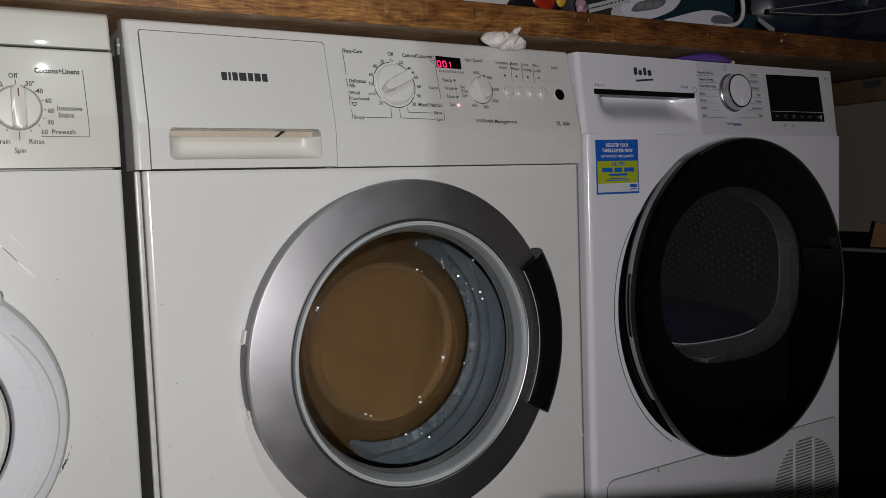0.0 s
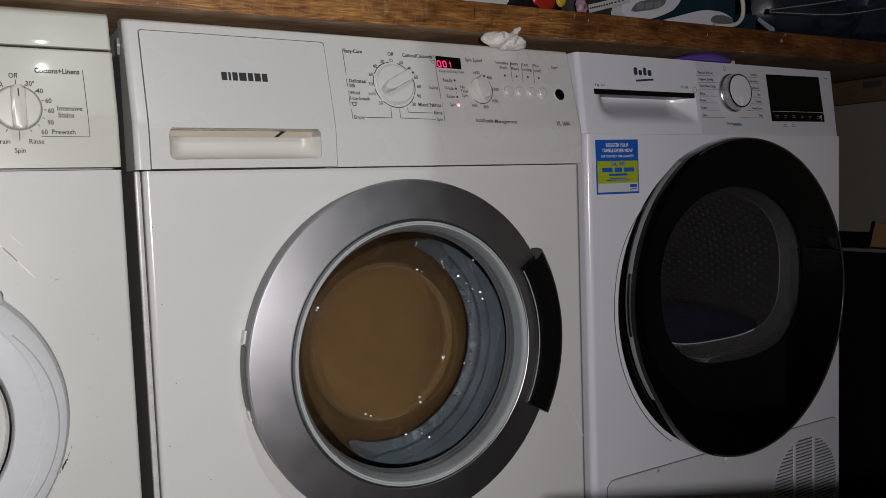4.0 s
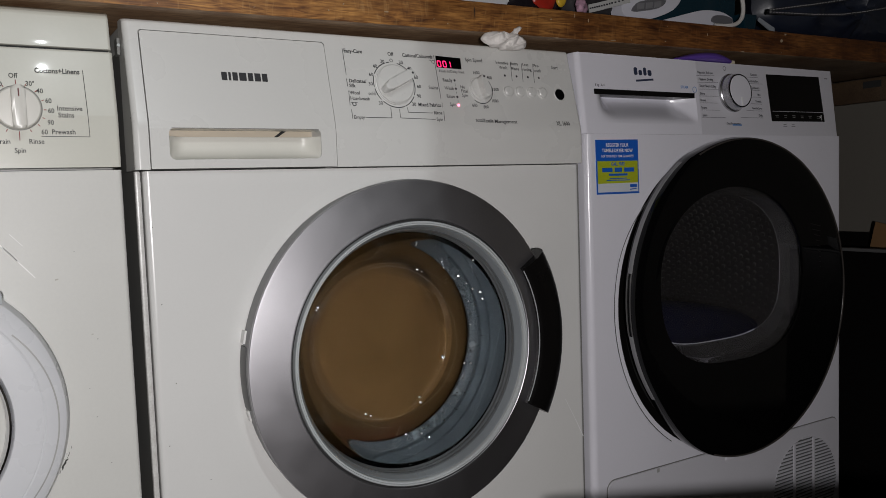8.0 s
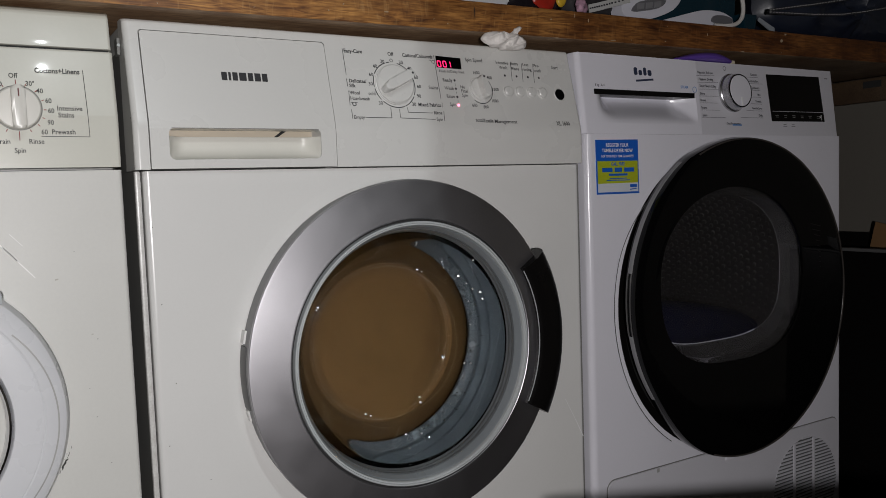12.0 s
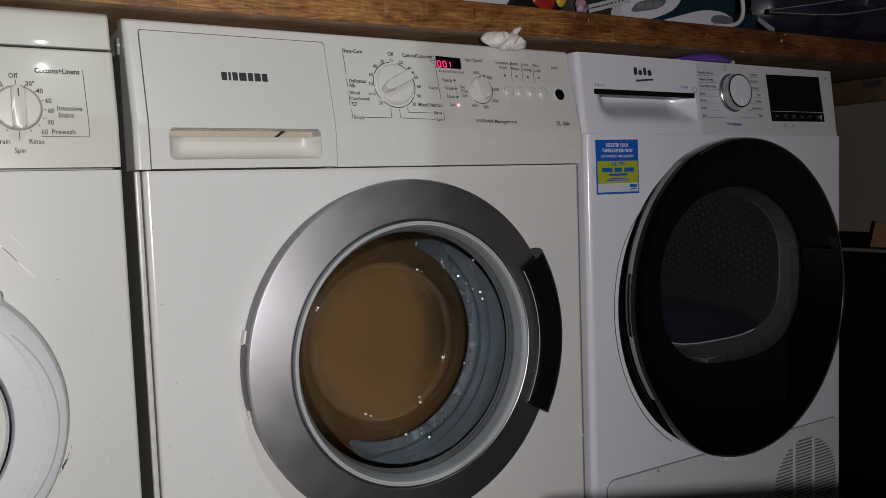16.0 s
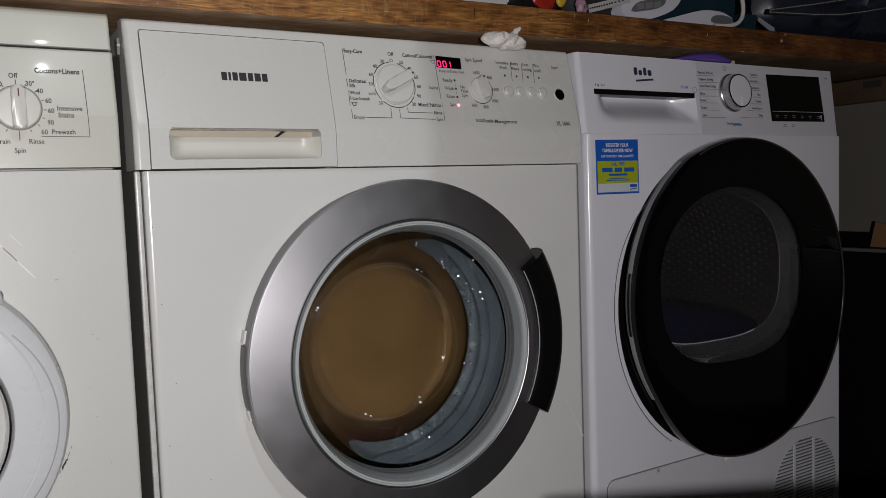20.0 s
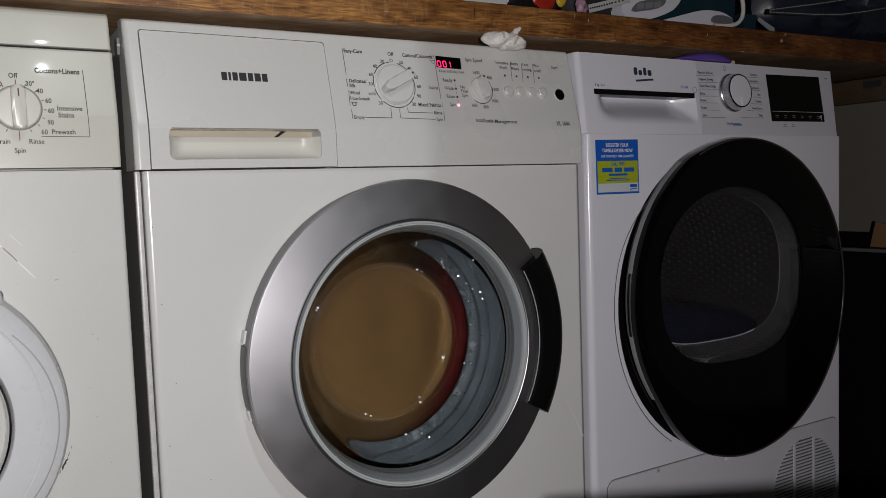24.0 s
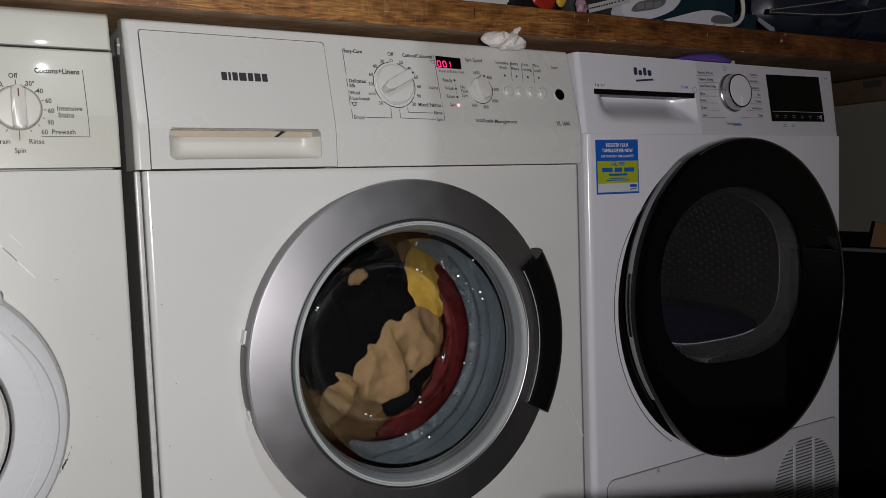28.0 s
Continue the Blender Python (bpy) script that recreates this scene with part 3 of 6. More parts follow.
# lettering of the fascia
WIDTH = {"Cottons/Coloureds": 0.81, "Handwash": 1.0, "total": 0.95, "Textile": 0.80, "Management": 1.0, "XL 1600": 0.84, "Finish In/Delay Start": 0.95}
for word, x, z, h, bold in [
    ('Easy-Care', 0.2607, 0.8291, 0.0046, 1),
    ('Off', 0.3113, 0.8284, 0.0047, 0),
    ('Cottons/Coloureds', 0.3497, 0.8283, 0.0047, 1),
    ('°C', 0.3697, 0.8218, 0.0048, 0),
    ('30', 0.2984, 0.8184, 0.0045, 0),
    ('30', 0.3243, 0.8184, 0.0046, 0),
    ('40', 0.2875, 0.8119, 0.0045, 0),
    ('40', 0.3350, 0.8112, 0.0046, 0),
    ('60', 0.2804, 0.8013, 0.0045, 0),
    ('60', 0.3425, 0.8005, 0.0046, 0),
    ('30', 0.2779, 0.7895, 0.0044, 0),
    ('60', 0.3449, 0.7887, 0.0045, 0),
    ('cold', 0.2777, 0.7776, 0.0044, 0),
    ('90', 0.3426, 0.7764, 0.0046, 0),
    ('30', 0.2876, 0.7661, 0.0044, 0),
    ('30', 0.3336, 0.7657, 0.0046, 0),
    ('Mixed Fabrics', 0.3558, 0.7656, 0.0045, 1),
    ('Delicates/', 0.2612, 0.7923, 0.0044, 1),
    ('Silk', 0.2532, 0.7864, 0.0044, 1),
    ('Wool', 0.2551, 0.7777, 0.0043, 1),
    ('Handwash', 0.2610, 0.7709, 0.0043, 0),
    ('Empty', 0.2561, 0.7481, 0.0043, 0),
    ('Stains', 0.3656, 0.7881, 0.0046, 0),
    ('Rinse', 0.3663, 0.7557, 0.0044, 0),
    ('Spin', 0.3674, 0.7473, 0.0043, 0),
    ('Finish In/Delay Start', 0.3971, 0.8104, 0.0034, 0),
    ('Ready', 0.3883, 0.7988, 0.0045, 0),
    ('Wash', 0.3891, 0.7882, 0.0045, 0),
    ('Rinse', 0.3893, 0.7777, 0.0044, 0),
    ('Spin', 0.3909, 0.7672, 0.0044, 0),
    ('Spin Speed', 0.4343, 0.8276, 0.0048, 0),
    ('1600', 0.4349, 0.8107, 0.0043, 0),
    ('1400', 0.4531, 0.8047, 0.0043, 0),
    ('1200', 0.4610, 0.7891, 0.0043, 0),
    ('1000', 0.4572, 0.7735, 0.0043, 0),
    ('800', 0.4413, 0.7650, 0.0042, 0),
    ('600', 0.4239, 0.7668, 0.0042, 0),
    ('No', 0.4098, 0.7905, 0.0042, 0),
    ('Final', 0.4117, 0.7853, 0.0042, 0),
    ('Spin', 0.4114, 0.7797, 0.0042, 0),
    ('Intensive', 0.4795, 0.8265, 0.0044, 0),
    ('Wash', 0.4802, 0.8198, 0.0044, 0),
    ('Extra', 0.4997, 0.8263, 0.0045, 0),
    ('Rinse', 0.5000, 0.8193, 0.0045, 0),
    ('Less', 0.5187, 0.8260, 0.0045, 0),
    ('Ironing', 0.5191, 0.8191, 0.0045, 0),
    ('Pre-', 0.5374, 0.8254, 0.0045, 0),
    ('wash', 0.5378, 0.8184, 0.0045, 0),
    ('Start', 0.5690, 0.8243, 0.0047, 0),
    ('total', 0.4274, 0.7473, 0.0048, 0),
    ('Textile', 0.4410, 0.7467, 0.0048, 1),
    ('Management', 0.4689, 0.7461, 0.0049, 0),
    ('XL 1600', 0.5658, 0.7447, 0.0055, 1),
]:
    part("lettering", lay(glyphs(word, h, bold, WIDTH.get(word, 0.90)), x, z, fascia_surface), M_INK, washer)
for x0, z0, x1, z1 in [
    (0.2471, 0.8318, 0.2473, 0.7999),
    (0.2468, 0.7949, 0.2470, 0.7853),
    (0.2474, 0.7802, 0.2464, 0.7624),
    (0.2474, 0.7575, 0.2473, 0.7466),
    (0.2650, 0.7483, 0.2996, 0.7482),
    (0.2996, 0.7482, 0.3001, 0.7610),
    (0.3119, 0.7590, 0.3118, 0.7484),
    (0.3118, 0.7484, 0.3612, 0.7474),
    (0.3234, 0.7616, 0.3236, 0.7557),
    (0.3236, 0.7557, 0.3586, 0.7555),
    (0.3737, 0.8307, 0.3740, 0.7743),
    (0.3745, 0.7692, 0.3738, 0.7633),
    (0.3750, 0.7578, 0.3741, 0.7457),
    (0.4937, 0.8273, 0.4914, 0.8024),
    (0.5121, 0.8278, 0.5095, 0.8019),
    (0.5315, 0.8280, 0.5286, 0.8013),
]:
    part("printed_line", stroke(x0, z0, x1, z1, 0.0007, fascia_surface), M_INK, washer)
dots = [(0.3991, 0.7990), (0.3990, 0.7881), (0.3991, 0.7773), (0.3992, 0.7665), (0.4807, 0.8092), (0.5000, 0.8088), (0.5191, 0.8086), (0.5378, 0.8084)]
for i, (x, z) in enumerate(dots):
    if i != 3:
        part("indicator", dot(x, z, 0.0016, fascia_surface), M_INK, washer)
for (x0, z0), (x1, z1) in zip(dots[:3], dots[1:4]):
    part("printed_line", stroke(x0, z0 - 0.004, x1, z1 + 0.004, 0.0005, fascia_surface), M_INK, washer)
x, z = dots[3]
lamp = part("indicator_lamp", lathe([(0.0018, 0.002), (0.0017, -0.0006), (0.0011, -0.0012), (0.0, -0.0014)], x, z + 0.0, 20), M_LEDHOT, washer, "glowing red spin indicator")
lamp.location.y += fascia_surface(z)[0]
bm = lay(glyphs("U", 0.0045, 1, 1.3), 0.2523, 0.7637, fascia_surface)
part("printed_symbol", bm, M_INK, washer, "hand wash symbol")
part("printed_symbol", stroke(0.2482, 0.7660, 0.2570, 0.7657, 0.0006, fascia_surface), M_INK, washer)
# maker's mark as plain upright blocks
for i in range(7):
    w = (0.0062, 0.0028, 0.0058, 0.0082, 0.0058, 0.0070, 0.0062)[i]
    xs = (0.1003, 0.1064, 0.1124, 0.1210, 0.1297, 0.1378, 0.1460)[i]
    part("maker_mark", bar_print(xs, 0.7912, w, 0.0092, lambda q: (fascia_surface(q)[0] - 0.0008, 0)), M_INK, washer)

# program knob, spin knob, buttons
def knob(owner, x, z, surface, r, grip_angle, grip_len, grip_w, height, mat, mark):
    y, lean = surface(z)
    k = part("knob", lathe([(r + 0.0016, 0.001), (r + 0.0012, -0.0012), (r, -0.0016), (r, -0.0035), (r - 0.0015, -0.0050), (r * 0.6, -0.0052), (0, -0.0052)], 0, 0, 64), mat, owner)
    off = owner.location
    k.matrix_basis = pose(x - off.x, y - off.y, z - off.z, -lean) @ Matrix.Translation(off)
    pts = []
    for i in range(24):
        a = 2 * math.pi * i / 24
        c, s = math.cos(a), math.sin(a)
        pts.append((math.copysign(abs(c) ** 0.45, c) * grip_len, math.copysign(abs(s) ** 0.7, s) * grip_w))
    bm = slab(pts, -height, -0.004, 0.0022, seg=3)
    bm.transform(pose(0, 0, 0, 0, -grip_angle, 0))
    g = part("grip", bm, mat, k)
    bm = dot(grip_len * 0.80 * math.cos(radians(grip_angle)), grip_len * 0.80 * math.sin(radians(grip_angle)), 0.0015, lambda q: (-height, 0))
    part("mark", bm, mark, k)
    return k


knob(washer, 0.3105, 0.7898, fascia_surface, 0.0250, 27, 0.0235, 0.0060, 0.0195, M_FASCIA, M_INK)
bm = None
for a0, a1 in ((96, 105), (108, 153), (158, 187), (192, 222), (228, 290), (293, 330), (335, 360), (0, 22), (25, 74)):
    bm = arc_print(0.3105, 0.7898, 0.0284, 0.0011, a0, a1, fascia_surface, bm)
part("printed_arc", bm, M_INK, washer)
part("printed_ring", arc_print(0.3110, 0.8205, 0.0019, 0.0006, 0, 360, fascia_surface), M_INK, washer)
knob(washer, 0.4370, 0.7885, fascia_surface, 0.0160, 100, 0.0148, 0.0044, 0.0160, M_FASCIA, M_INK)
part("printed_arc", arc_print(0.4370, 0.7885, 0.0188, 0.0009, -130, 82, fascia_surface), M_INK, washer)
for x in (0.4816, 0.5011, 0.5202, 0.5386):
    z = 0.7870
    y, lean = fascia_surface(z)
    b = part("button", lathe([(0.0082, 0.001), (0.0080, -0.0006), (0.0072, -0.0008), (0.0070, -0.0030), (0.0056, -0.0042), (0.0, -0.0046)], 0, 0, 40), M_FASCIA, washer)
    b.matrix_basis = pose(x - 0.3, y - 0.27, z, -lean) @ pose(0.3, 0.27, 0)
y, lean = fascia_surface(0.7858)
b = part("start_button", lathe([(0.0080, 0.001), (0.0078, -0.001), (0.0064, -0.0014), (0.0058, -0.0008), (0.0, -0.0006)], 0, 0, 40), M_GLOSSB, washer, "black start button")
b.matrix_basis = pose(0.5693 - 0.3, y - 0.27, 0.7858, -lean) @ pose(0.3, 0.27, 0)
part("rim", lathe([(0.0094, 0.0005), (0.0091, -0.0008), (0.0084, -0.0012), (0.0079, -0.0004)], 0, 0, 40), M_FASCIA, b)

# red digits in the dark window
disp = part("display", slab([(0.3764, 0.8303), (0.4137, 0.8290), (0.4128, 0.8142), (0.3756, 0.8150)], -0.0006, 0.004), M_SCREEN, washer, "dark display window with red digits")
for v in disp.data.vertices:
    wz = v.co.z
    v.co.y += fascia_surface(wz)[0]
SEG = {"0": "abcdef", "1": "bc"}


def digit(ch, x, z, w, h, t):
    bars = {"a": (0, h / 2, w, t), "d": (0, -h / 2, w, t), "g": (0, 0, w, t), "b": (w / 2, h / 4, t, h / 2), "c": (w / 2, -h / 4, t, h / 2),
            "f": (-w / 2, h / 4, t, h / 2), "e": (-w / 2, -h / 4, t, h / 2)}
    bm = bmesh.new()
    for s in SEG[ch]:
        bx, bz, bw, bh = bars[s]
        join(bm, bar_print(x + bx + bz * -0.08, z + bz, bw * 0.86, bh * 0.86, lambda q: (fascia_surface(q)[0] - 0.0006, 0)))
    return bm


for ch, x in (("0", 0.3796), ("0", 0.3878), ("1", 0.3942)):
    part("digit", digit(ch, x, 0.8199, 0.0044, 0.0074, 0.0013), M_LED, disp, "glowing red digit")

# door: ring, bezel, glass, handle
door = part("door_ring", lathe([(0.2092, -0.0296), (0.2092, -0.0321), (0.2087, -0.0327), (0.2060, -0.03317), (0.1650, -0.03895), (0.1638, -0.0390),
                                (0.1630, -0.0383), (0.1628, -0.034), (0.1628, -0.0296)], *WC, 160, closed=True), M_SILVER, washer, "anthracite metallic door ring")
part("ring_side", lathe([(0.2060, -0.0050), (0.2078, -0.0040), (0.2098, -0.0290), (0.2096, -0.0296), (0.2090, -0.0298), (0.1640, -0.0298), (0.1640, -0.0050)], *WC, 160, closed=True), M_RINGSIDE, door, "flat grey side of the door ring")
part("gasket", lathe([(0.1636, -0.0340), (0.1590, -0.0345)], *WC, 128), M_DARK, door, "dark joint inside the ring")
part("bezel", lathe([(0.1602, -0.030), (0.1602, -0.0405), (0.1597, -0.0418), (0.1588, -0.0424), (0.1578, -0.0421), (0.1573, -0.0408), (0.1568, -0.0402), (0.1563, -0.0406), (0.1556, -0.0404), (0.1549, -0.0394), (0.1546, -0.0380), (0.1544, -0.0340), (0.1540, -0.0300)], *WC, 160, closed=True), M_TRIM, door, "pale grey inner trim")
part("flange", lathe([(0.1545, -0.0350), (0.1541, -0.0364), (0.1536, -0.0360), (0.1528, -0.0335), (0.1514, -0.0295), (0.1505, -0.0272), (0.1500, -0.0256), (0.1502, -0.0240)], *WC, 160), M_FLANGE, door, "satin pale funnel of the door trim", 50)
part("glass_seat", lathe([(0.1502, -0.0250), (0.1493, -0.0252), (0.1485, -0.0240), (0.1484, -0.0224), (0.1490, -0.0205), (0.1480, -0.0194), (0.1474, -0.0176), (0.1475, -0.0160), (0.1480, -0.0144), (0.1470, -0.0132), (0.1464, -0.0118), (0.1464, -0.0090)], *WC, 128), M_SEAT, door, "satin grey seat round the glass", 50)
bowl = part("glass_bowl", lathe([(0.1462, -0.0125), (0.1420, -0.0060), (0.1270, 0.020), (0.1125, 0.045), (0.1040, 0.058), (0.0960, 0.0635), (0.085, 0.0652), (0.05, 0.0665), (0.0, 0.067),
                                 (0.0, 0.072), (0.05, 0.0715), (0.088, 0.0702), (0.0995, 0.0685), (0.1080, 0.0615), (0.1170, 0.048), (0.1315, 0.024), (0.1435, 0.000), (0.1463, -0.0085), (0.1462, -0.0125)], *WC, 128), M_GLASS, door, "clear glass door bowl", 50)
bowl.visible_shadow = False
bowl.data.materials.append(M_GLASS2)
# steep walls get a darker tint, for light lost at grazing angles
for f in bowl.data.polygons:
    c = f.center + Vector((0.3, 0.27, 0.0))
    if math.hypot(c.x - WC[0], c.z - WC[1]) > 0.1055:
        f.material_index = 1
part("hinge_block", lathe([(0.2070, -0.002), (0.2098, -0.003), (0.2110, -0.012), (0.2108, -0.021), (0.2098, -0.024), (0.2070, -0.024)], *WC, 16, 171.3, 190.5, closed=True), M_HINGE, door, "grey hinge block")
part("hinge_tab", lathe([(0.2080, 0.0), (0.2104, -0.001), (0.2104, -0.012), (0.2080, -0.013)], *WC, 6, 166.6, 170.6, closed=True), M_ENAMEL, door)
part("hinge_tab", lathe([(0.2070, 0.0), (0.2102, -0.002), (0.2100, -0.009), (0.2070, -0.010)], *WC, 6, 191.5, 195.0, closed=True), M_ENAMEL, door)
part("door_surround", lathe([(0.2240, 0.0001), (0.2200, -0.0001), (0.2150, -0.0004), (0.2060, -0.0010)], *WC, 128), M_ENAMEL, washer)
handle = part("handle", lathe([(0.1790, -0.030), (0.1790, -0.0420), (0.1815, -0.0455), (0.190, -0.0475), (0.206, -0.0462), (0.2175, -0.0415), (0.2232, -0.0350), (0.2250, -0.0270), (0.2235, -0.015), (0.205, -0.018)], *WC, 48, -29, 30.5, closed=True), M_BLACK, door, "curved black door handle")
bmesh_edge = lathe([(0.1786, -0.0418), (0.1778, -0.0424), (0.1782, -0.0432), (0.1792, -0.0428)], *WC, 40, -28, 29.5, closed=True)
part("handle_edge", bmesh_edge, M_TRIM, handle, "pale strip along the inner edge of the handle")

# seal and tub mouth
part("door_seal", lathe([(0.172, -0.002), (0.158, -0.010), (0.1560, -0.004), (0.1575, 0.000), (0.1605, 0.005), (0.1550, 0.010), (0.1538, 0.013), (0.1580, 0.019), (0.1572, 0.023), (0.1495, 0.0265), (0.1482, 0.030), (0.1520, 0.0345), (0.1512, 0.038),
                         (0.1440, 0.0405), (0.1424, 0.0430), (0.1438, 0.0465), (0.1425, 0.050), (0.1350, 0.055), (0.1335, 0.060), (0.1360, 0.066), (0.150, 0.072), (0.24, 0.074)], *WC, 128), M_RUBBER, washer, "wet grey rubber door seal", 60)
bm = bmesh.new()
prev = None
for i in range(121):
    a = radians(-125 + i * 1.6)
    w = min(1.0, i / 22, (120 - i) / 14) * 0.0115 + 0.0035 * noise.noise(Vector((i * 0.05, 3.0, 0.0))) + 0.0030 * noise.noise(Vector((i * 0.21, 7.0, 0.0))) + 0.0016 * noise.noise(Vector((i * 0.7, 1.0, 0.0)))
    row = []
    for k in range(7):
        u = k / 6
        y = 0.0590 - max(0.0008, w) * u
        r = (0.1334 if y > 0.055 else min(0.1425, 0.1348 + (0.055 - y) * 1.5)) - 0.0006
        row.append(bm.verts.new((WC[0] + r * math.cos(a), y, WC[1] + r * math.sin(a))))
    if prev:
        for k in range(6):
            bm.faces.new((prev[k], prev[k + 1], row[k + 1], row[k]))
    prev = row
part("soap_film", bm, M_FOAM, washer, "pale soapy film on the seal lip")
rnd = random.Random(5)
bm = bmesh.new()
# metallic drops, tilted to catch the torch and sparkle
for i in range(105):
    a = rnd.uniform(-105, 80)
    r, y = rnd.choice(((0.1352, 0.0545), (0.1428, 0.046), (0.1500, 0.032), (0.1348, 0.0565), (0.1440, 0.0415), (0.1360, 0.0525)))
    flat = pose(WC[0] + r * math.cos(radians(a)), y, WC[1] + r * math.sin(radians(a)), rnd.uniform(-30, 2), 0, rnd.uniform(-52, -14)) @ Matrix.Diagonal((1, 0.28, rnd.uniform(0.6, 1), 1))
    bmesh.ops.create_icosphere(bm, subdivisions=2, radius=rnd.uniform(0.0006, 0.0022), matrix=flat)
tagged(part("glint_drops", bm, M_DROP, washer, "water drops on the seal"), kind="stuff")
# mirror beads at the glass's glint spots, tilted to flash back the torch
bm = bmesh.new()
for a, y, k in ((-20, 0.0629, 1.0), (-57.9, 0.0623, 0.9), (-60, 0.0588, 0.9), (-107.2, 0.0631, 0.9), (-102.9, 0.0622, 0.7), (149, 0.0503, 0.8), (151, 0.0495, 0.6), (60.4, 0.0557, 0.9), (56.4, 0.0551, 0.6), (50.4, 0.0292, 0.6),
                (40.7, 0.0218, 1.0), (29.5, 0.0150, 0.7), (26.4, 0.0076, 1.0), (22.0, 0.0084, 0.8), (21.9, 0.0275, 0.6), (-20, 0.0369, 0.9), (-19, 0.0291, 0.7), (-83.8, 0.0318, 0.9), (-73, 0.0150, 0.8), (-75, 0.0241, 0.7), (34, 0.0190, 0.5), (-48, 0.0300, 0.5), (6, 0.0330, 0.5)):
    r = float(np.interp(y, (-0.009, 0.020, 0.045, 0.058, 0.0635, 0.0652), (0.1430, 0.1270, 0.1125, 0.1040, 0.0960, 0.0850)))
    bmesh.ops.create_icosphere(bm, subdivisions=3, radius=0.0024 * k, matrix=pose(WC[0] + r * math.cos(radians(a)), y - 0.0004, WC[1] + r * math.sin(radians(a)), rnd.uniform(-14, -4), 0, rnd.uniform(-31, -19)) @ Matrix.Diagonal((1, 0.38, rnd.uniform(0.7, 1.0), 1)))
tagged(part("glint_drops", bm, M_BEAD, door, "mirror beads for the glints on the glass bowl"), kind="stuff")
part("tub", lathe([(0.245, 0.074), (0.27, 0.08), (0.27, 0.44), (0.0, 0.45)], *WC, 64), M_DARK, washer)

# ---- old washing machine beside it ----
old = thing("washing_machine", (-0.312, 0.27, 0.0), "older cream-white washing machine with a round dial, scuffed front", "washing machine", "washing machines")


part("front_panel", loft([(0.0, 0.02), (0.0, 0.6905), (0.03, 0.6905), (0.03, 0.02)], -0.612, -0.012, left=0.004, right=0.004), M_OLD, old)
part("cabinet", box(-0.610, -0.0145, 0.03, 0.55, 0.0, 0.845, 0.004), M_SIDE, old)
part("fascia", loft([(-0.003, 0.6935), (-0.003, 0.7435), (-0.0027, 0.745), (0.0093, 0.8085), (0.0105, 0.8105), (0.04, 0.8105), (0.04, 0.6935)], -0.612, -0.0125, left=0.0035, right=0.0035), M_CREAM, old)
part("worktop", loft([(0.0120, 0.8125), (0.0100, 0.8135), (0.0152, 0.8440), (0.0185, 0.8495), (0.0250, 0.8530), (0.55, 0.8535), (0.55, 0.8125)], -0.612, -0.0135, left=0.003, right=0.003), M_CREAM, old)
part("seam", box(-0.610, -0.0160, 0.0125, 0.0300, 0.8100, 0.8140), M_DARK, old)
osurf = lambda z: (-0.0030, 0.0) if z < 0.745 else (-0.0030 + (z - 0.745) * 0.1845, 10.45)
for word, x, z, h, bold in [
    ('Cottons+Linens', -0.0657, 0.7883, 0.0050, 1),
    ('Off', -0.1049, 0.7822, 0.0047, 0),
    ('30°', -0.0906, 0.7748, 0.0047, 0),
    ('40', -0.0827, 0.7679, 0.0048, 0),
    ('60', -0.0758, 0.7585, 0.0047, 0),
    ('60', -0.0741, 0.7486, 0.0047, 0),
    ('90', -0.0752, 0.7371, 0.0046, 0),
    ('60', -0.0812, 0.7279, 0.0047, 0),
    ('Prewash', -0.0642, 0.7281, 0.0047, 0),
    ('Intensive', -0.0573, 0.7513, 0.0048, 0),
    ('Stains', -0.0609, 0.7445, 0.0047, 0),
    ('Rinse', -0.0886, 0.7188, 0.0046, 0),
    ('Spin', -0.1032, 0.7101, 0.0045, 0),
    ('Drain', -0.1179, 0.7187, 0.0045, 0),
    ('30', -0.1174, 0.7736, 0.0046, 0),
]:
    part("lettering", lay(glyphs(word, h, bold, 0.86 if bold or len(word) < 4 else 0.93), x, z, osurf), M_OLDINK, old)
for x0, z0, x1, z1 in [
    (-0.0425, 0.7903, -0.0407, 0.7236),
    (-0.0842, 0.7239, -0.0407, 0.7236),
]:
    part("printed_line", stroke(x0, z0, x1, z1, 0.0006, osurf), M_OLDINK, old)
# flat grey ring painted for the shade in the gap round the dial
part("knob_gap_shade", lathe([(0.0215, -0.0034), (0.0200, -0.0036)], -0.1030, 0.7508, 64), M_SHEET, old)
k = part("knob", lathe([(0.0208, 0.0), (0.0206, -0.003), (0.0200, -0.0055), (0.0188, -0.0065), (0.0, -0.007)], -0.1030, 0.7508, 64), M_KNOB, old)
k.location.y -= 0.0026
bm = slab(rounded(-0.1085, -0.0968, 0.7300, 0.7710, 0.0035), -0.018, -0.006, 0.003, seg=4)
part("grip", bm, M_KNOB, k, smooth=80)
part("mark", box(-0.1031, -0.1019, -0.0184, -0.0176, 0.7600, 0.7675), M_MARK, k)
for a in (90, 70, 45, 20, -3, -23, -43, -65, -90, -116, 118):
    c, s = math.cos(radians(a)), math.sin(radians(a))
    r0, r1 = (0.0226, 0.0251) if abs(a) != 90 else ((0.0215, 0.0278) if a > 0 else (0.0222, 0.0310))
    part("tick", stroke(-0.1030 + r0 * c, 0.7508 + r0 * s, -0.1030 + r1 * c, 0.7508 + r1 * s, 0.0008, osurf), M_RED, old)
OC = (-0.229, 0.456)
GRV = (-0.2070, 0.4536, 0.1186)
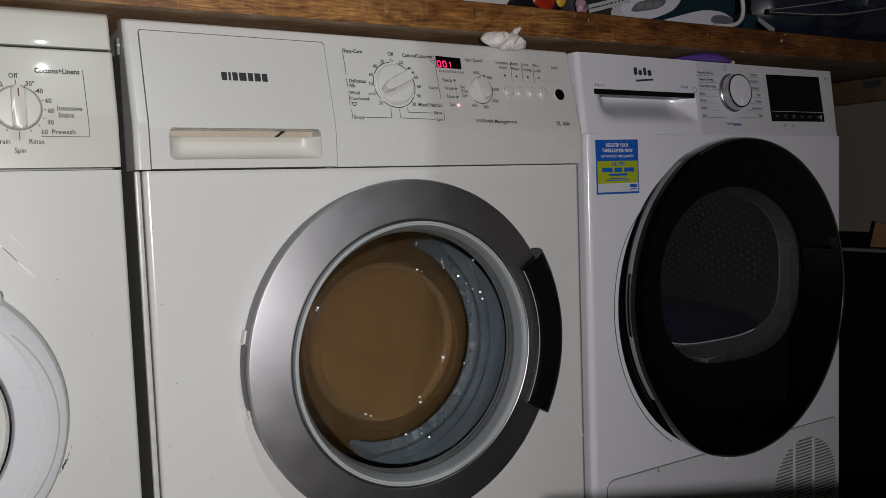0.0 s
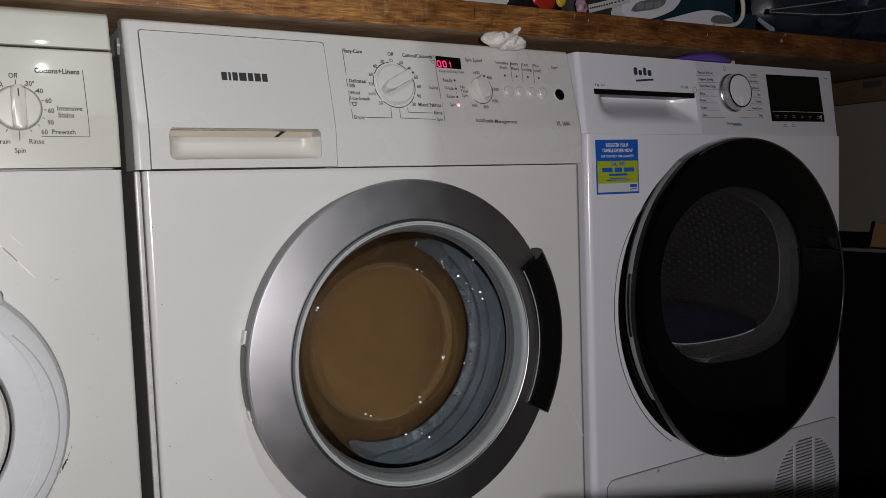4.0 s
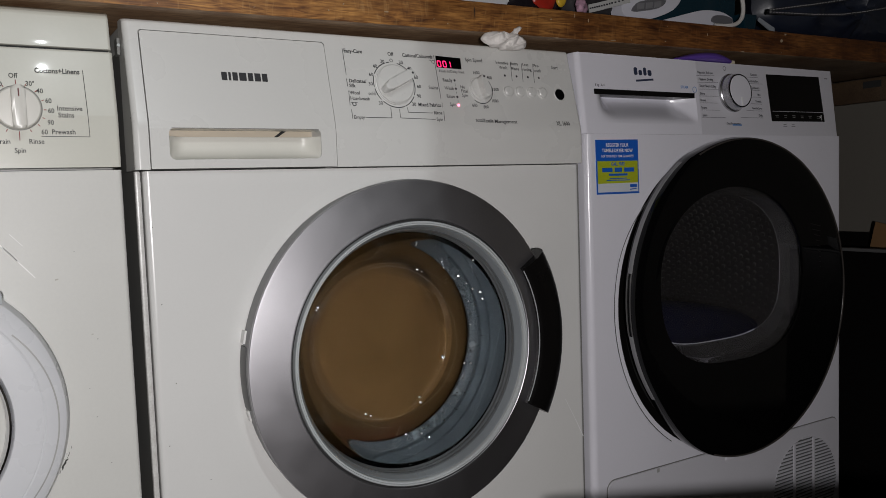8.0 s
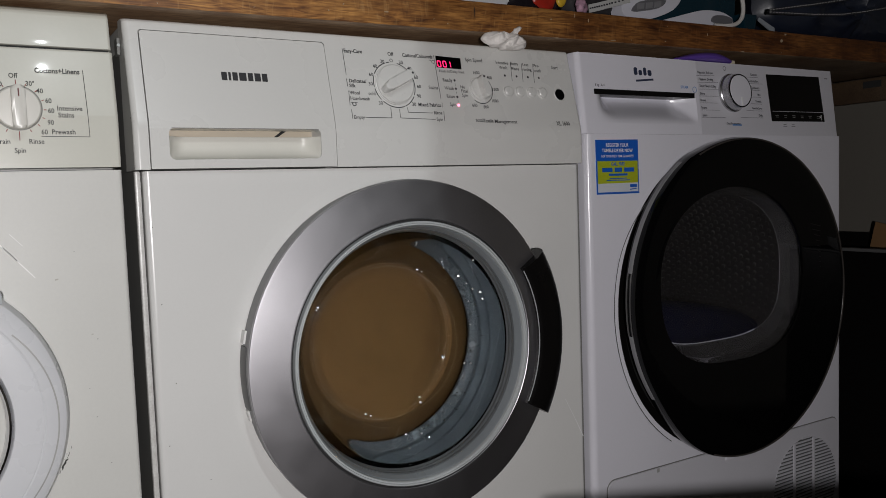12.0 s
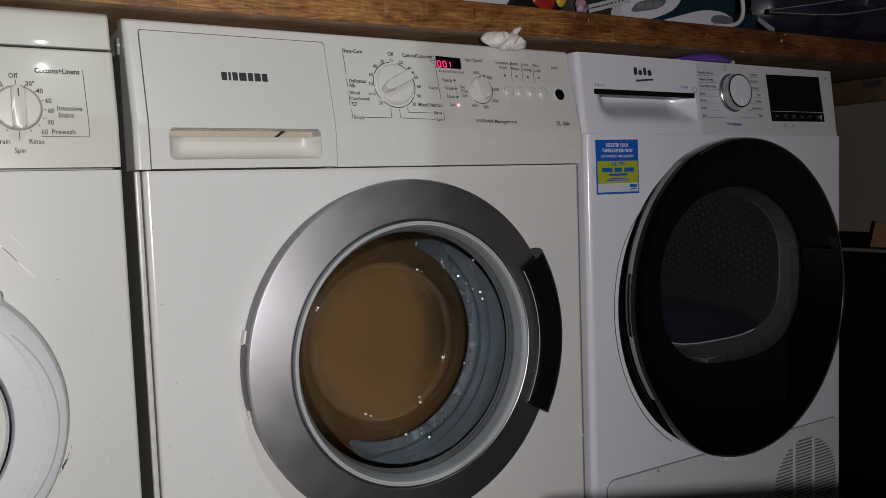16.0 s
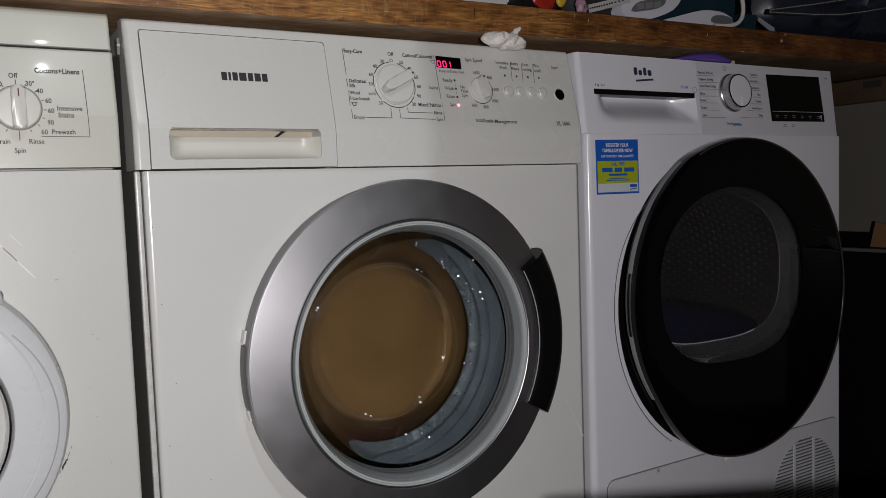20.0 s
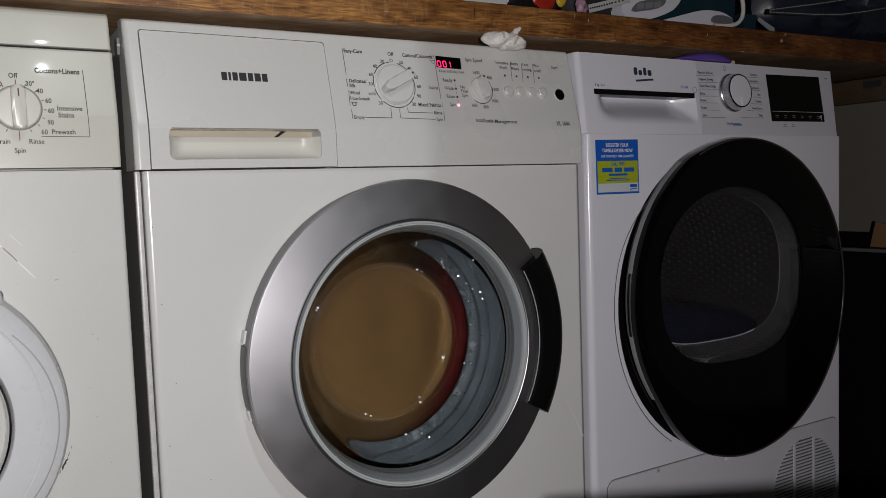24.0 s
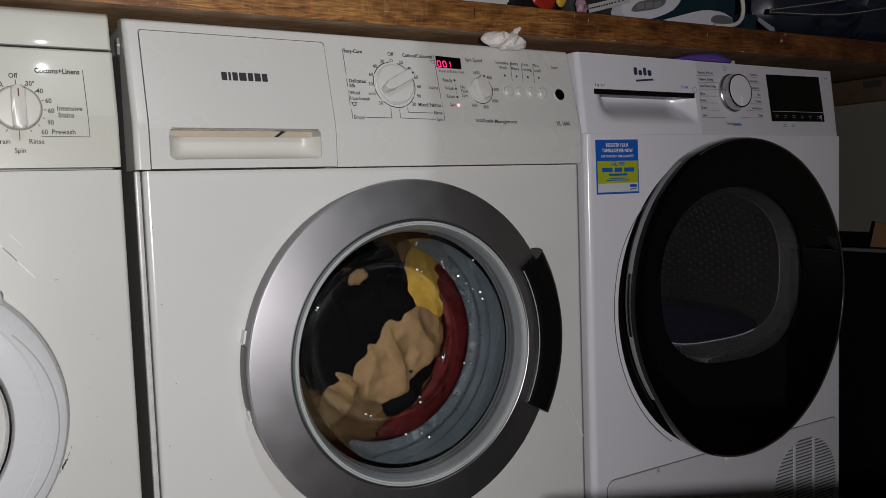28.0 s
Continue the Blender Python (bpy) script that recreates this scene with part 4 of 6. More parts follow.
od = part("door_ring", lathe([(0.1515, 0.0), (0.1515, -0.016), (0.148, -0.025), (0.140, -0.0295), (0.130, -0.031), (0.1285, -0.0302), (0.127, -0.031), (0.112, -0.0315), (0.1035, -0.0310), (0.1015, -0.028), (0.1015, 0.0)], *OC, 128), pm("grey_white_plastic", (0.66, 0.67, 0.69), 0.28, var=0.08, scale=20), old, "round pale plastic door")
part("chrome_rim", lathe([(0.1015, -0.026), (0.1005, -0.0305), (0.0985, -0.0315), (0.0965, -0.029), (0.0960, -0.02)], *OC, 96), M_CHROME, od)
part("porthole", lathe([(0.0960, -0.022), (0.08, -0.026), (0.0, -0.032)], *OC, 64), M_OLD, od, "pale porthole cover")
part("door_catch", box(-0.150, -0.1285, -0.034, -0.02, 0.566, 0.578, 0.003), M_TRIM, od)
part("groove_line", lathe([(GRV[2] + 0.0007, -0.0317), (GRV[2] - 0.0007, -0.0317)], GRV[0], GRV[1], 60, -70, 45), M_SIDE, od)


def scuff(owner, x, z, w, h, tilt, seed, material=M_SCUFF, y=-0.0003, surface=None):
    """A thin irregular mark rubbed onto a front."""
    r = random.Random(seed)
    pts = []
    for i in range(10):
        a = 2 * math.pi * i / 10
        k = r.uniform(0.45, 1.0)
        u, v = k * w / 2 * math.cos(a), k * h / 2 * math.sin(a)
        c, s = math.cos(radians(tilt)), math.sin(radians(tilt))
        pts.append((x + u * c - v * s, z + u * s + v * c))
    bm = bmesh.new()
    bm.faces.new([bm.verts.new(((px), (surface(pz)[0] - 0.0004) if surface else y, pz)) for px, pz in pts])
    part("scuff", bm, material, owner)


for i, (x, z, w, h, t) in enumerate(((-0.0840, 0.3975, 0.010, 0.0030, 58), (-0.0815, 0.4010, 0.006, 0.0020, 40), (-0.0855, 0.3940, 0.005, 0.0025, 70), (-0.0790, 0.4070, 0.007, 0.0009, 68), (-0.0765, 0.4130, 0.006, 0.0007, 72),
                                     (-0.0508, 0.4398, 0.0020, 0.0012, 20), (-0.0454, 0.5197, 0.0014, 0.0012, 0), (-0.0560, 0.4700, 0.0012, 0.0009, 0), (-0.0400, 0.3900, 0.0012, 0.0009, 0), (-0.0620, 0.6100, 0.0012, 0.0010, 0))):
    scuff(old, x, z, w, h, t, 40 + i)
for i, (x, z, w, h, t) in enumerate(((-0.0794, 0.5834, 0.005, 0.002, 15), (-0.0500, 0.5250, 0.003, 0.0015, 0))):
    scuff(old, x, z, w, h, t, 60 + i, M_SMUDGE)
for i in range(14):
    r = random.Random(80 + i)
    scuff(old, -0.055 + r.uniform(-0.022, 0.022), 0.834 + r.uniform(-0.010, 0.010), r.uniform(0.001, 0.004), 0.0006, r.uniform(30, 120), 90 + i, M_SMUDGE, surface=lambda z: (0.0105 + (z - 0.8135) * 0.246, 0))
for i, (x, z) in enumerate(((0.0183, 0.3955), (0.0290, 0.4620), (0.0190, 0.5480), (0.0140, 0.6300), (0.0600, 0.3500))):
    scuff(washer, x, z, 0.0018, 0.0014, 0, 110 + i)
part("scratch", stroke(0.5614, 0.3573, 0.5792, 0.3246, 0.0009, lambda z: (0.0, 0.0)), M_WHITEINK, washer)
part("scratch", stroke(0.5792, 0.3246, 0.5932, 0.2971, 0.0014, lambda z: (0.0, 0.0)), M_WHITEINK, washer)
M_PALESCRATCH = pm("pale_scratch", (0.80, 0.80, 0.78), 0.35)
for x0, z0, x1, z1, w in ((-0.1261, 0.6201, -0.0982, 0.5867, 0.0010), (-0.1178, 0.6304, -0.1070, 0.6183, 0.0006), (-0.1243, 0.6183, -0.1128, 0.6044, 0.0006)):
    part("scratch", stroke(x0, z0, x1, z1, w, lambda z: (0.0, 0.0)), M_PALESCRATCH, old)
for i in range(12):
    r = random.Random(200 + i)
    u = r.uniform(0, 1)
    scuff(old, -0.0880 + 0.0150 * u + r.uniform(-0.0015, 0.0015), 0.3890 + 0.0330 * u, r.uniform(0.001, 0.0035) * (1.3 - u), r.uniform(0.0004, 0.0010), r.uniform(40, 75), 210 + i)


# ---- tumble dryer ----
BX, BY = 0.6038, -0.0093
BC = (0.9009, 0.4740)
dryer = thing("tumble_dryer", (BX + 0.2985, 0.27, 0.0), "white tumble dryer with a large black porthole door", "tumble dryer")


def dryer_surface(z):
    return -0.0033 + (z - 0.731) * 0.1130, 6.4


def dryer_profile(z0, z1, back=0.05, proud=0.0):
    return [(dryer_surface(z)[0] - proud, z) for z in (z0, (z0 + z1) / 2, z1)] + [(back, z1), (back, z0)]


part("front_panel", holed_front(BX, BX + 0.597, 0.03, 0.7309, BY, BC[0] + 0.004, BC[1] - 0.002, 0.2535, 0.009, 0.04), M_DWHITE, dryer)
part("side_panel", box(BX + 0.001, BX + 0.005, 0.022, 0.58, 0.03, 0.729, 0.001), M_DWHITE, dryer)
part("side_panel", box(BX + 0.592, BX + 0.596, 0.022, 0.58, 0.03, 0.729, 0.001), M_DWHITE, dryer)
part("back_panel", box(BX + 0.005, BX + 0.592, 0.575, 0.58, 0.03, 0.729), M_SIDE, dryer)
part("top_lid", box(BX + 0.001, BX + 0.596, 0.052, 0.58, 0.7305, 0.8478, 0.004), M_DWHITE, dryer)
# fascia
bm = loft(dryer_profile(0.7315, 0.8478), BX + 0.2442, BX + 0.597, right=0.005, deep=0.04)
part("fascia", bm, M_DGREY, dryer, "silver-white control fascia")
# water drawer with a sloping scoop under a black bar
SCX0, SCX1, SCZ0, SCZ1 = BX + 0.030, BX + 0.2360, 0.7470, 0.7890
dd = part("water_drawer", loft(dryer_profile(SCZ1, 0.8478, 0.05, 0.001), BX, BX + 0.2428, left=0.008, deep=0.04), M_DWHITE, dryer, "white water tank drawer front")
bm = loft(dryer_profile(0.7315, SCZ1, 0.05, 0.001), BX, SCX0, left=0.008, deep=0.04)
loft(dryer_profile(0.7315, SCZ1, 0.05, 0.001), SCX1, BX + 0.2428, bm)
loft(dryer_profile(0.7315, SCZ0, 0.05, 0.001), SCX0, SCX1, bm)
part("lower_frame", bm, M_DWHITE, dd)
bm = bmesh.new()
rows = []
for j in range(13):
    v = j / 12
    z = SCZ0 + (SCZ1 - SCZ0) * v
    row = []
    for i in range(41):
        u = i / 40
        x = SCX0 + (SCX1 - SCX0) * u
        left = min(1.0, max(0.0, u / 0.22))
        right = min(1.0, max(0.0, (1 - u) / (0.004 + 0.15 * v)))
        left = left * left * (3 - 2 * left)
        d = 0.034 * v * v * (3 - 2 * v) * left * right
        row.append(bm.verts.new((x, dryer_surface(z)[0] - 0.001 + d, z)))
    rows.append(row)
for a, b in zip(rows, rows[1:]):
    for i in range(40):
        bm.faces.new((a[i], a[i + 1], b[i + 1], b[i]))
part("scoop", bm, M_DWHITE, dd)
part("dark_bar", loft([(dryer_surface(0.79)[0] - 0.002, 0.7885), (dryer_surface(0.79)[0] - 0.002, 0.7960), (0.03, 0.7960), (0.03, 0.7885)], BX + 0.0262, BX + 0.2320), M_BLACK, dd, "black grip bar")
for x, w, h0, h1 in ((-0.0150, 0.0070, -0.003, 0.0085), (-0.0055, 0.0068, -0.003, 0.0050), (0.0040, 0.0062, -0.003, 0.0090), (0.0135, 0.0078, -0.003, 0.0055)):
    bm = slab(rounded(x - w / 2, x + w / 2, h0, h1, 0.0025), -0.0005, 0.0005)
    bm.transform(pose(BX + 0.1267, dryer_surface(0.8255)[0] - 0.0012, 0.8225, -6.4))
    part("maker_mark", bm, M_NAVY, dd)
bm = bar_print(BX + 0.1285, 0.8125, 0.036, 0.0030, lambda z: (dryer_surface(z)[0] - 0.0012, 0), 0.0016)
part("maker_mark", bm, M_NAVY, dd)
dsurf = lambda z: (dryer_surface(z)[0] - 0.0010, 6.4)
for word, x, z, h, bold in [
    ('Hygienic Refresh', 0.2625, 0.8298, 0.0039, 0),
    ('Hygienic Drying', 0.2627, 0.8193, 0.0038, 0),
    ('Super Short 3.5kg', 0.2655, 0.8086, 0.0039, 0),
    ('Shirts', 0.2516, 0.7965, 0.0038, 0),
    ('Duvet', 0.2517, 0.7858, 0.0038, 0),
    ('Sports', 0.2526, 0.7742, 0.0038, 0),
    ('Jeans', 0.2526, 0.7623, 0.0038, 0),
    ('Cottons', 0.3795, 0.8317, 0.0038, 0),
    ('Cottons Eco', 0.3769, 0.8210, 0.0038, 0),
    ('Synthetics', 0.3804, 0.8098, 0.0038, 0),
    ('Mix', 0.3881, 0.7985, 0.0038, 0),
    ('Towels', 0.3845, 0.7874, 0.0038, 0),
    ('GentleCare', 0.3793, 0.7760, 0.0038, 0),
    ('Delic', 0.3875, 0.7643, 0.0037, 0),
    ('One Programme', 0.3180, 0.7498, 0.0037, 0),
    ('8 kg | A++', 0.0390, 0.8017, 0.0034, 0),
    ('STEAM', 0.2122, 0.8049, 0.0041, 0),
]:
    part("lettering", lay(glyphs(word, h, bold, 0.92), BX + x, z, dsurf), M_BLUEINK if word == "STEAM" else M_FADED, dryer)
part("printed_bar", bar_print(BX + 0.326, 0.7478, 0.022, 0.0022, dsurf), M_BLUEINK, dryer)
for x0, z0, x1, z1 in [
    (0.2416, 0.8246, 0.2829, 0.8259),
    (0.2422, 0.8140, 0.2911, 0.8153),
    (0.2436, 0.8033, 0.2895, 0.8044),
    (0.2441, 0.7924, 0.2878, 0.7932),
    (0.2447, 0.7817, 0.2861, 0.7822),
    (0.2452, 0.7705, 0.2889, 0.7708),
    (0.2461, 0.7589, 0.3005, 0.7593),
    (0.3567, 0.8273, 0.3888, 0.8274),
    (0.3597, 0.8165, 0.3997, 0.8172),
    (0.3674, 0.8059, 0.3922, 0.8059),
    (0.3680, 0.7947, 0.3933, 0.7946),
    (0.3663, 0.7835, 0.3934, 0.7832),
    (0.3528, 0.7720, 0.3935, 0.7719),
    (0.3370, 0.7602, 0.3936, 0.7603),
]:
    part("printed_line", stroke(BX + x0, z0, BX + x1, z1, 0.0005, dsurf), M_FADED, dryer)
part("printed_ring", arc_print(BX + 0.2345, 0.8020, 0.0042, 0.0010, 0, 360, dsurf), M_BLUEINK, dryer)
part("printed_ring", arc_print(BX + 0.3090, 0.8390, 0.0034, 0.0005, 0, 360, dsurf), M_INK, dryer)
# tall chrome-sided knob
y, lean = dryer_surface(0.7998)
k = part("knob", lathe([(0.0318, 0.001), (0.0310, -0.0025), (0.0290, -0.0040), (0.0282, -0.0060), (0.0276, -0.0150), (0.0268, -0.0166), (0.0258, -0.0170)], 0, 0, 72), pm("brushed_silver", (0.62, 0.62, 0.64), 0.25, metal=0.9, var=0.2, scale=60), dryer, "silver program knob with a pale face")
part("rim", lathe([(0.0266, -0.0164), (0.0268, -0.0176), (0.0256, -0.0182), (0.0250, -0.0172)], 0, 0, 72), M_GLOSSB, k)
part("face", lathe([(0.0252, -0.0172), (0.0244, -0.0180), (0.0, -0.0186)], 0, 0, 72), M_DWHITE, k)
part("pointer", box(-0.0012, 0.0012, -0.0194, -0.0180, -0.0250, -0.0110, 0.0004), M_WHITEINK, k)
off = dryer.location
k.matrix_basis = pose(BX + 0.3225 - off.x, y - off.y, 0.7998, -lean) @ Matrix.Translation(off)
# touch display
disp = part("display", slab([(BX + 0.4126, 0.8342), (BX + 0.5560, 0.8357), (BX + 0.5605, 0.7565), (BX + 0.4162, 0.7553)], -0.0008, 0.004), M_SCREEN, dryer, "dark touch display, switched off")
for v in disp.data.vertices:
    v.co.y += dryer_surface(v.co.z)[0]
tsurf = lambda z: (dryer_surface(z)[0] - 0.0012, 0)
part("printed_line", stroke(BX + 0.4190, 0.7722, BX + 0.5560, 0.7728, 0.0007, tsurf), M_DGREY, disp)
for i in range(6):
    x = BX + 0.4290 + i * 0.0225
    part("printed_bar", bar_print(x, 0.7655, 0.009 - 0.002 * (i % 2), 0.0010, tsurf), M_SHEET, disp)
    part("printed_bar", bar_print(x, 0.7625, 0.007, 0.0010, tsurf), M_SHEET, disp)
part("printed_symbol", lay(glyphs(">||", 0.006, 1, 0.7), BX + 0.5490, 0.7640, lambda z: (dryer_surface(z)[0] - 0.0012, 6.4)), M_WHITEINK, disp)
for x in (0.448, 0.470):
    part("printed_bar", bar_print(BX + x, 0.7500, 0.008, 0.0009, dsurf), M_FADED, dryer)
    part("printed_bar", bar_print(BX + x, 0.7472, 0.010, 0.0009, dsurf), M_FADED, dryer)
part("printed_bar", bar_print(BX + 0.5757, 0.8335, 0.009, 0.0014, dsurf), M_FADED, dryer)

# register sticker
st = part("sticker", slab([(BX + 0.0157, 0.7223), (BX + 0.0978, 0.7233), (BX + 0.0993, 0.6446), (BX + 0.0167, 0.6447)], BY - 0.0006, BY), M_STICKB, dryer, "blue and lime register sticker")
part("lime_field", slab([(BX + 0.0185, 0.6920), (BX + 0.0962, 0.6925), (BX + 0.0968, 0.6605), (BX + 0.0190, 0.6600)], BY - 0.0010, BY - 0.0005), M_STICKY, st)
part("white_field", slab([(BX + 0.0190, 0.6600), (BX + 0.0968, 0.6605), (BX + 0.0970, 0.6475), (BX + 0.0192, 0.6475)], BY - 0.0010, BY - 0.0005), M_STICKW, st)
ssurf = lambda z: (BY - 0.0010, 0)
for word, x, z, h, bold in [
    ('REGISTER YOUR', 0.0563, 0.7147, 0.0048, 1),
    ('TUMBLE DRYER NOW', 0.0567, 0.7070, 0.0048, 1),
    ('FOR YOUR FREE 1 YEAR GUARANTEE', 0.0570, 0.6989, 0.0034, 0),
    ('CALL FREE', 0.0572, 0.6877, 0.0045, 1),
]:
    part("lettering", lay(glyphs(word, h, bold, 0.86 if bold else 0.76), BX + x, z, ssurf), M_STICKB if word.startswith("CALL") else M_WHITEINK, st)
for i, w in enumerate((0.0195, 0.0145, 0.0195)):
    part("printed_bar", bar_print(BX + (0.0365, 0.0575, 0.0790)[i], 0.6795, w, 0.0062, ssurf), M_STICKB, st)
part("printed_bar", bar_print(BX + 0.0575, 0.6725, 0.036, 0.0032, ssurf), M_STICKB, st)
for z, w in ((0.6672, 0.034), (0.6645, 0.046)):
    part("printed_bar", bar_print(BX + 0.0575, z, w, 0.0013, ssurf), M_STICKB, st)
for z, w in ((0.6572, 0.030), (0.6550, 0.028), (0.6528, 0.030), (0.6495, 0.015)):
    part("printed_bar", bar_print(BX + 0.0215 + w / 2, z, w, 0.0008, ssurf), M_DGREY, st)
part("printed_bar", bar_print(BX + 0.0870, 0.6560, 0.014, 0.0042, ssurf), M_STICKB, st)
part("printed_bar", bar_print(BX + 0.0865, 0.6512, 0.013, 0.0014, ssurf, 0.0006), M_STICKB, st)

# kick panel and grille
part("kick_seam", slab(rounded(BX + 0.0240, BX + 0.5840, 0.0380, 0.2252, 0.016), BY - 0.0003, BY + 0.002), M_SHEET, dryer)
kick = part("kick_panel", slab(rounded(BX + 0.0256, BX + 0.5824, 0.0400, 0.2236, 0.015), BY - 0.0020, BY + 0.002, 0.0006), M_DGREY, dryer, "lower access flap with round grille")
part("catch", box(BX + 0.1250, BX + 0.1300, BY - 0.0024, BY, 0.2170, 0.2230), M_SIDE, kick)
part("catch", box(BX + 0.2801, BX + 0.3031, BY - 0.004, BY, 0.2039, 0.2109, 0.001), M_DWHITE, dryer)
GX, GZ, GR = BX + 0.4900, 0.1150, 0.0880
part("grille_back", lathe([(GR, BY + 0.001), (GR - 0.001, BY - 0.0023), (0.0, BY - 0.0023)], GX, GZ, 64), M_HINGE, kick)
for i in range(30):
    z = GZ - GR + 0.0040 + i * 0.0059
    half = math.sqrt(max(0.0, GR * GR - (z - GZ) ** 2))
    if half > 0.012:
        part("slat", loft([(BY - 0.0024, z - 0.0020), (BY - 0.0036, z - 0.0014), (BY - 0.0038, z + 0.0010), (BY - 0.0024, z + 0.0016)], GX - half, GX + half), M_DGREY, kick)
        bm = bmesh.new()
        bmesh.ops.create_icosphere(bm, subdivisions=1, radius=0.0016, matrix=pose(GX + half + 0.0012, BY - 0.0026, z))
        part("slot_end", bm, M_DGREY, kick)
for x in (-0.034, 0.020):
    half = math.sqrt(GR * GR - x * x)
    part("mullion", box(GX + x - 0.0032, GX + x + 0.0032, BY - 0.0048, BY - 0.0024, GZ - half, GZ + half, 0.0012), M_DGREY, kick)

# door
WX, WZ = 0.8715, 0.5130


def soft_square(a, rx0, rx1, top, low, n_top, n_low):
    """Outline about the window's middle, rounder above than below."""
    c, s = math.cos(a), math.sin(a)
    n, h, w = (n_top, top, rx1 if c > 0 else rx0) if s > 0 else (n_low, low, rx1 if c > 0 else rx0)
    r = 1.0 / ((abs(c) / w) ** n + (abs(s) / h) ** n) ** (1 / n)
    return WX + r * c, WZ + r * s


def window(a, k=1.0):
    """Outline of the dryer window: a soft square, wider than high."""
    x, z = soft_square(a, 0.1680, 0.1665, 0.1380, 0.1380, 2.05, 2.75)
    return WX + k * (x - WX), WZ + k * (z - WZ)


def ring_between(rows, n=144, a0=0.0, a1=360.0):
    """rows: functions of the angle that give x, y, z; joins them round."""
    t = bmesh.new()
    whole = a1 - a0 > 359
    vs = [[t.verts.new(f(radians(a0 + (a1 - a0) * i / (n if whole else n - 1)))) for f in rows] for i in range(n)]
    for i in range(n if whole else n - 1):
        p, q = vs[i], vs[(i + 1) % n]
        for j in range(len(rows) - 1):
            t.faces.new((p[j], p[j + 1], q[j + 1], q[j]))
    return t


DC = (BC[0] + 0.0045, BC[1] - 0.0025)
SC = (BC[0] + 0.004, BC[1] - 0.002)


GRIP_C, GRIP_R = (0.9071, 0.4831), 0.2480


def step(x, lo, hi):
    u = max(0.0, min(1.0, (x - lo) / (hi - lo)))
    return u * u * (3 - 2 * u)


def grip_edge(a):
    """Radius of the door's grip side about the door's middle: a circle set a little higher."""
    dx, dz = GRIP_C[0] - DC[0], GRIP_C[1] - DC[1]
    c, s = math.cos(a), math.sin(a)
    return dx * c + dz * s + math.sqrt(GRIP_R ** 2 - (dx * s - dz * c) ** 2)


def rim(r, y):
    def f(a):
        d = math.degrees(a) % 360
        side = step(d, 112, 118) * (1 - step(d, 208, 252))
        q = r * (1.022 + ((grip_edge(a) - 0.0012) / 0.249 - 1.022) * side) if r > 0.22 else r
        return DC[0] + q * math.cos(a), y, DC[1] + q * math.sin(a)
    return f


def grip(add, y):
    return lambda a: (DC[0] + (grip_edge(a) + add) * math.cos(a), y, DC[1] + (grip_edge(a) + add) * math.sin(a))


def win(k, y):
    return lambda a: (window(a, k)[0], y, window(a, k)[1])


def deep(k, y, mix=1.0):
    """Between the window (mix 0) and the inner end of the dryer bowl (mix 1), which is flatter below."""
    def f(a):
        x0, z0 = window(a, 0.985)
        x1, z1 = soft_square(a, 0.1660, 0.1590, 0.1240, 0.1105, 2.35, 3.1)
        return WX + k * (x0 + (x1 - x0) * mix - WX), y, WZ + k * (z0 + (z1 - z0) * mix - WZ)
    return f


bdoor = part("door", ring_between([rim(0.2440, -0.012), rim(0.2480, -0.020), rim(0.2490, -0.034), rim(0.2478, -0.0395), rim(0.2440, -0.0425), rim(0.2360, -0.0440), rim(0.215, -0.0452), win(1.0, -0.0470), win(0.985, -0.0465), win(0.98, -0.038)]), M_GLOSSB, dryer, "glossy black round door")
# bright and dark reflections in the band built as pale segments, dark middle
M_BAND = pm("band_reflection_grey", (0.24, 0.24, 0.25), 0.5, var=0.3, scale=40, spec=0.25)
for a0, a1 in ((122, 166.5), (188, 214)):
    part("door_band", ring_between([grip(-0.0030, -0.0225), grip(-0.0006, -0.0232), grip(0.0, -0.0245), grip(-0.0002, -0.0300), grip(-0.0012, -0.0312), grip(-0.0030, -0.0316)], 48, a0, a1), M_BAND, bdoor, "steel door band segment, its bright reflection put in as grey")
for add, y0, y1 in ((0.0, -0.0228, -0.0240), (-0.0002, -0.0303, -0.0314)):
    part("grip_line", ring_between([grip(add - 0.0025, y0), grip(add, y0), grip(add, y1), grip(add - 0.0025, y1)], 40, 166.5, 188), M_HINGE, bdoor)
part("door_back", lathe([(0.2360, -0.014), (0.2340, -0.006), (0.230, -0.006)], *DC, 96), M_DARK, bdoor)
# grey lip in place of the reflection along the black bevel
part("rim_edge", lathe([(0.2498, -0.0412), (0.2506, -0.0430), (0.2514, -0.0434), (0.2524, -0.0432), (0.2532, -0.0416)], *DC, 128, -110, 116), pm("rim_reflection_grey", (0.05, 0.044, 0.040), 0.22, var=0.6, scale=12), bdoor)
for x0, z0, x1, z1 in ((1.0575, 0.5822, 1.0851, 0.5770), (1.0574, 0.5737, 1.0851, 0.5684), (1.0574, 0.5652, 1.0851, 0.5598), (1.0574, 0.5567, 1.0851, 0.5512), (1.0573, 0.5482, 1.0851, 0.5426), (1.0573, 0.5396, 1.0851, 0.5339), (1.0573, 0.5311, 1.0851, 0.5253), (1.0573, 0.5225, 1.0850, 0.5166), (1.0572, 0.5140, 1.0850, 0.5080)):
    part("rib", stroke(x0, z0, x1, z1, 0.0012, lambda z: (-0.0455, 0.0)), pm("dark_rib", (0.012, 0.011, 0.011), 0.4), bdoor)
pane = part("window_pane", slab([window(radians(3.75 * i), 0.98) for i in range(96)], -0.0450, -0.0420), M_TINT, bdoor, "dark tinted window pane")
pane.visible_shadow = False
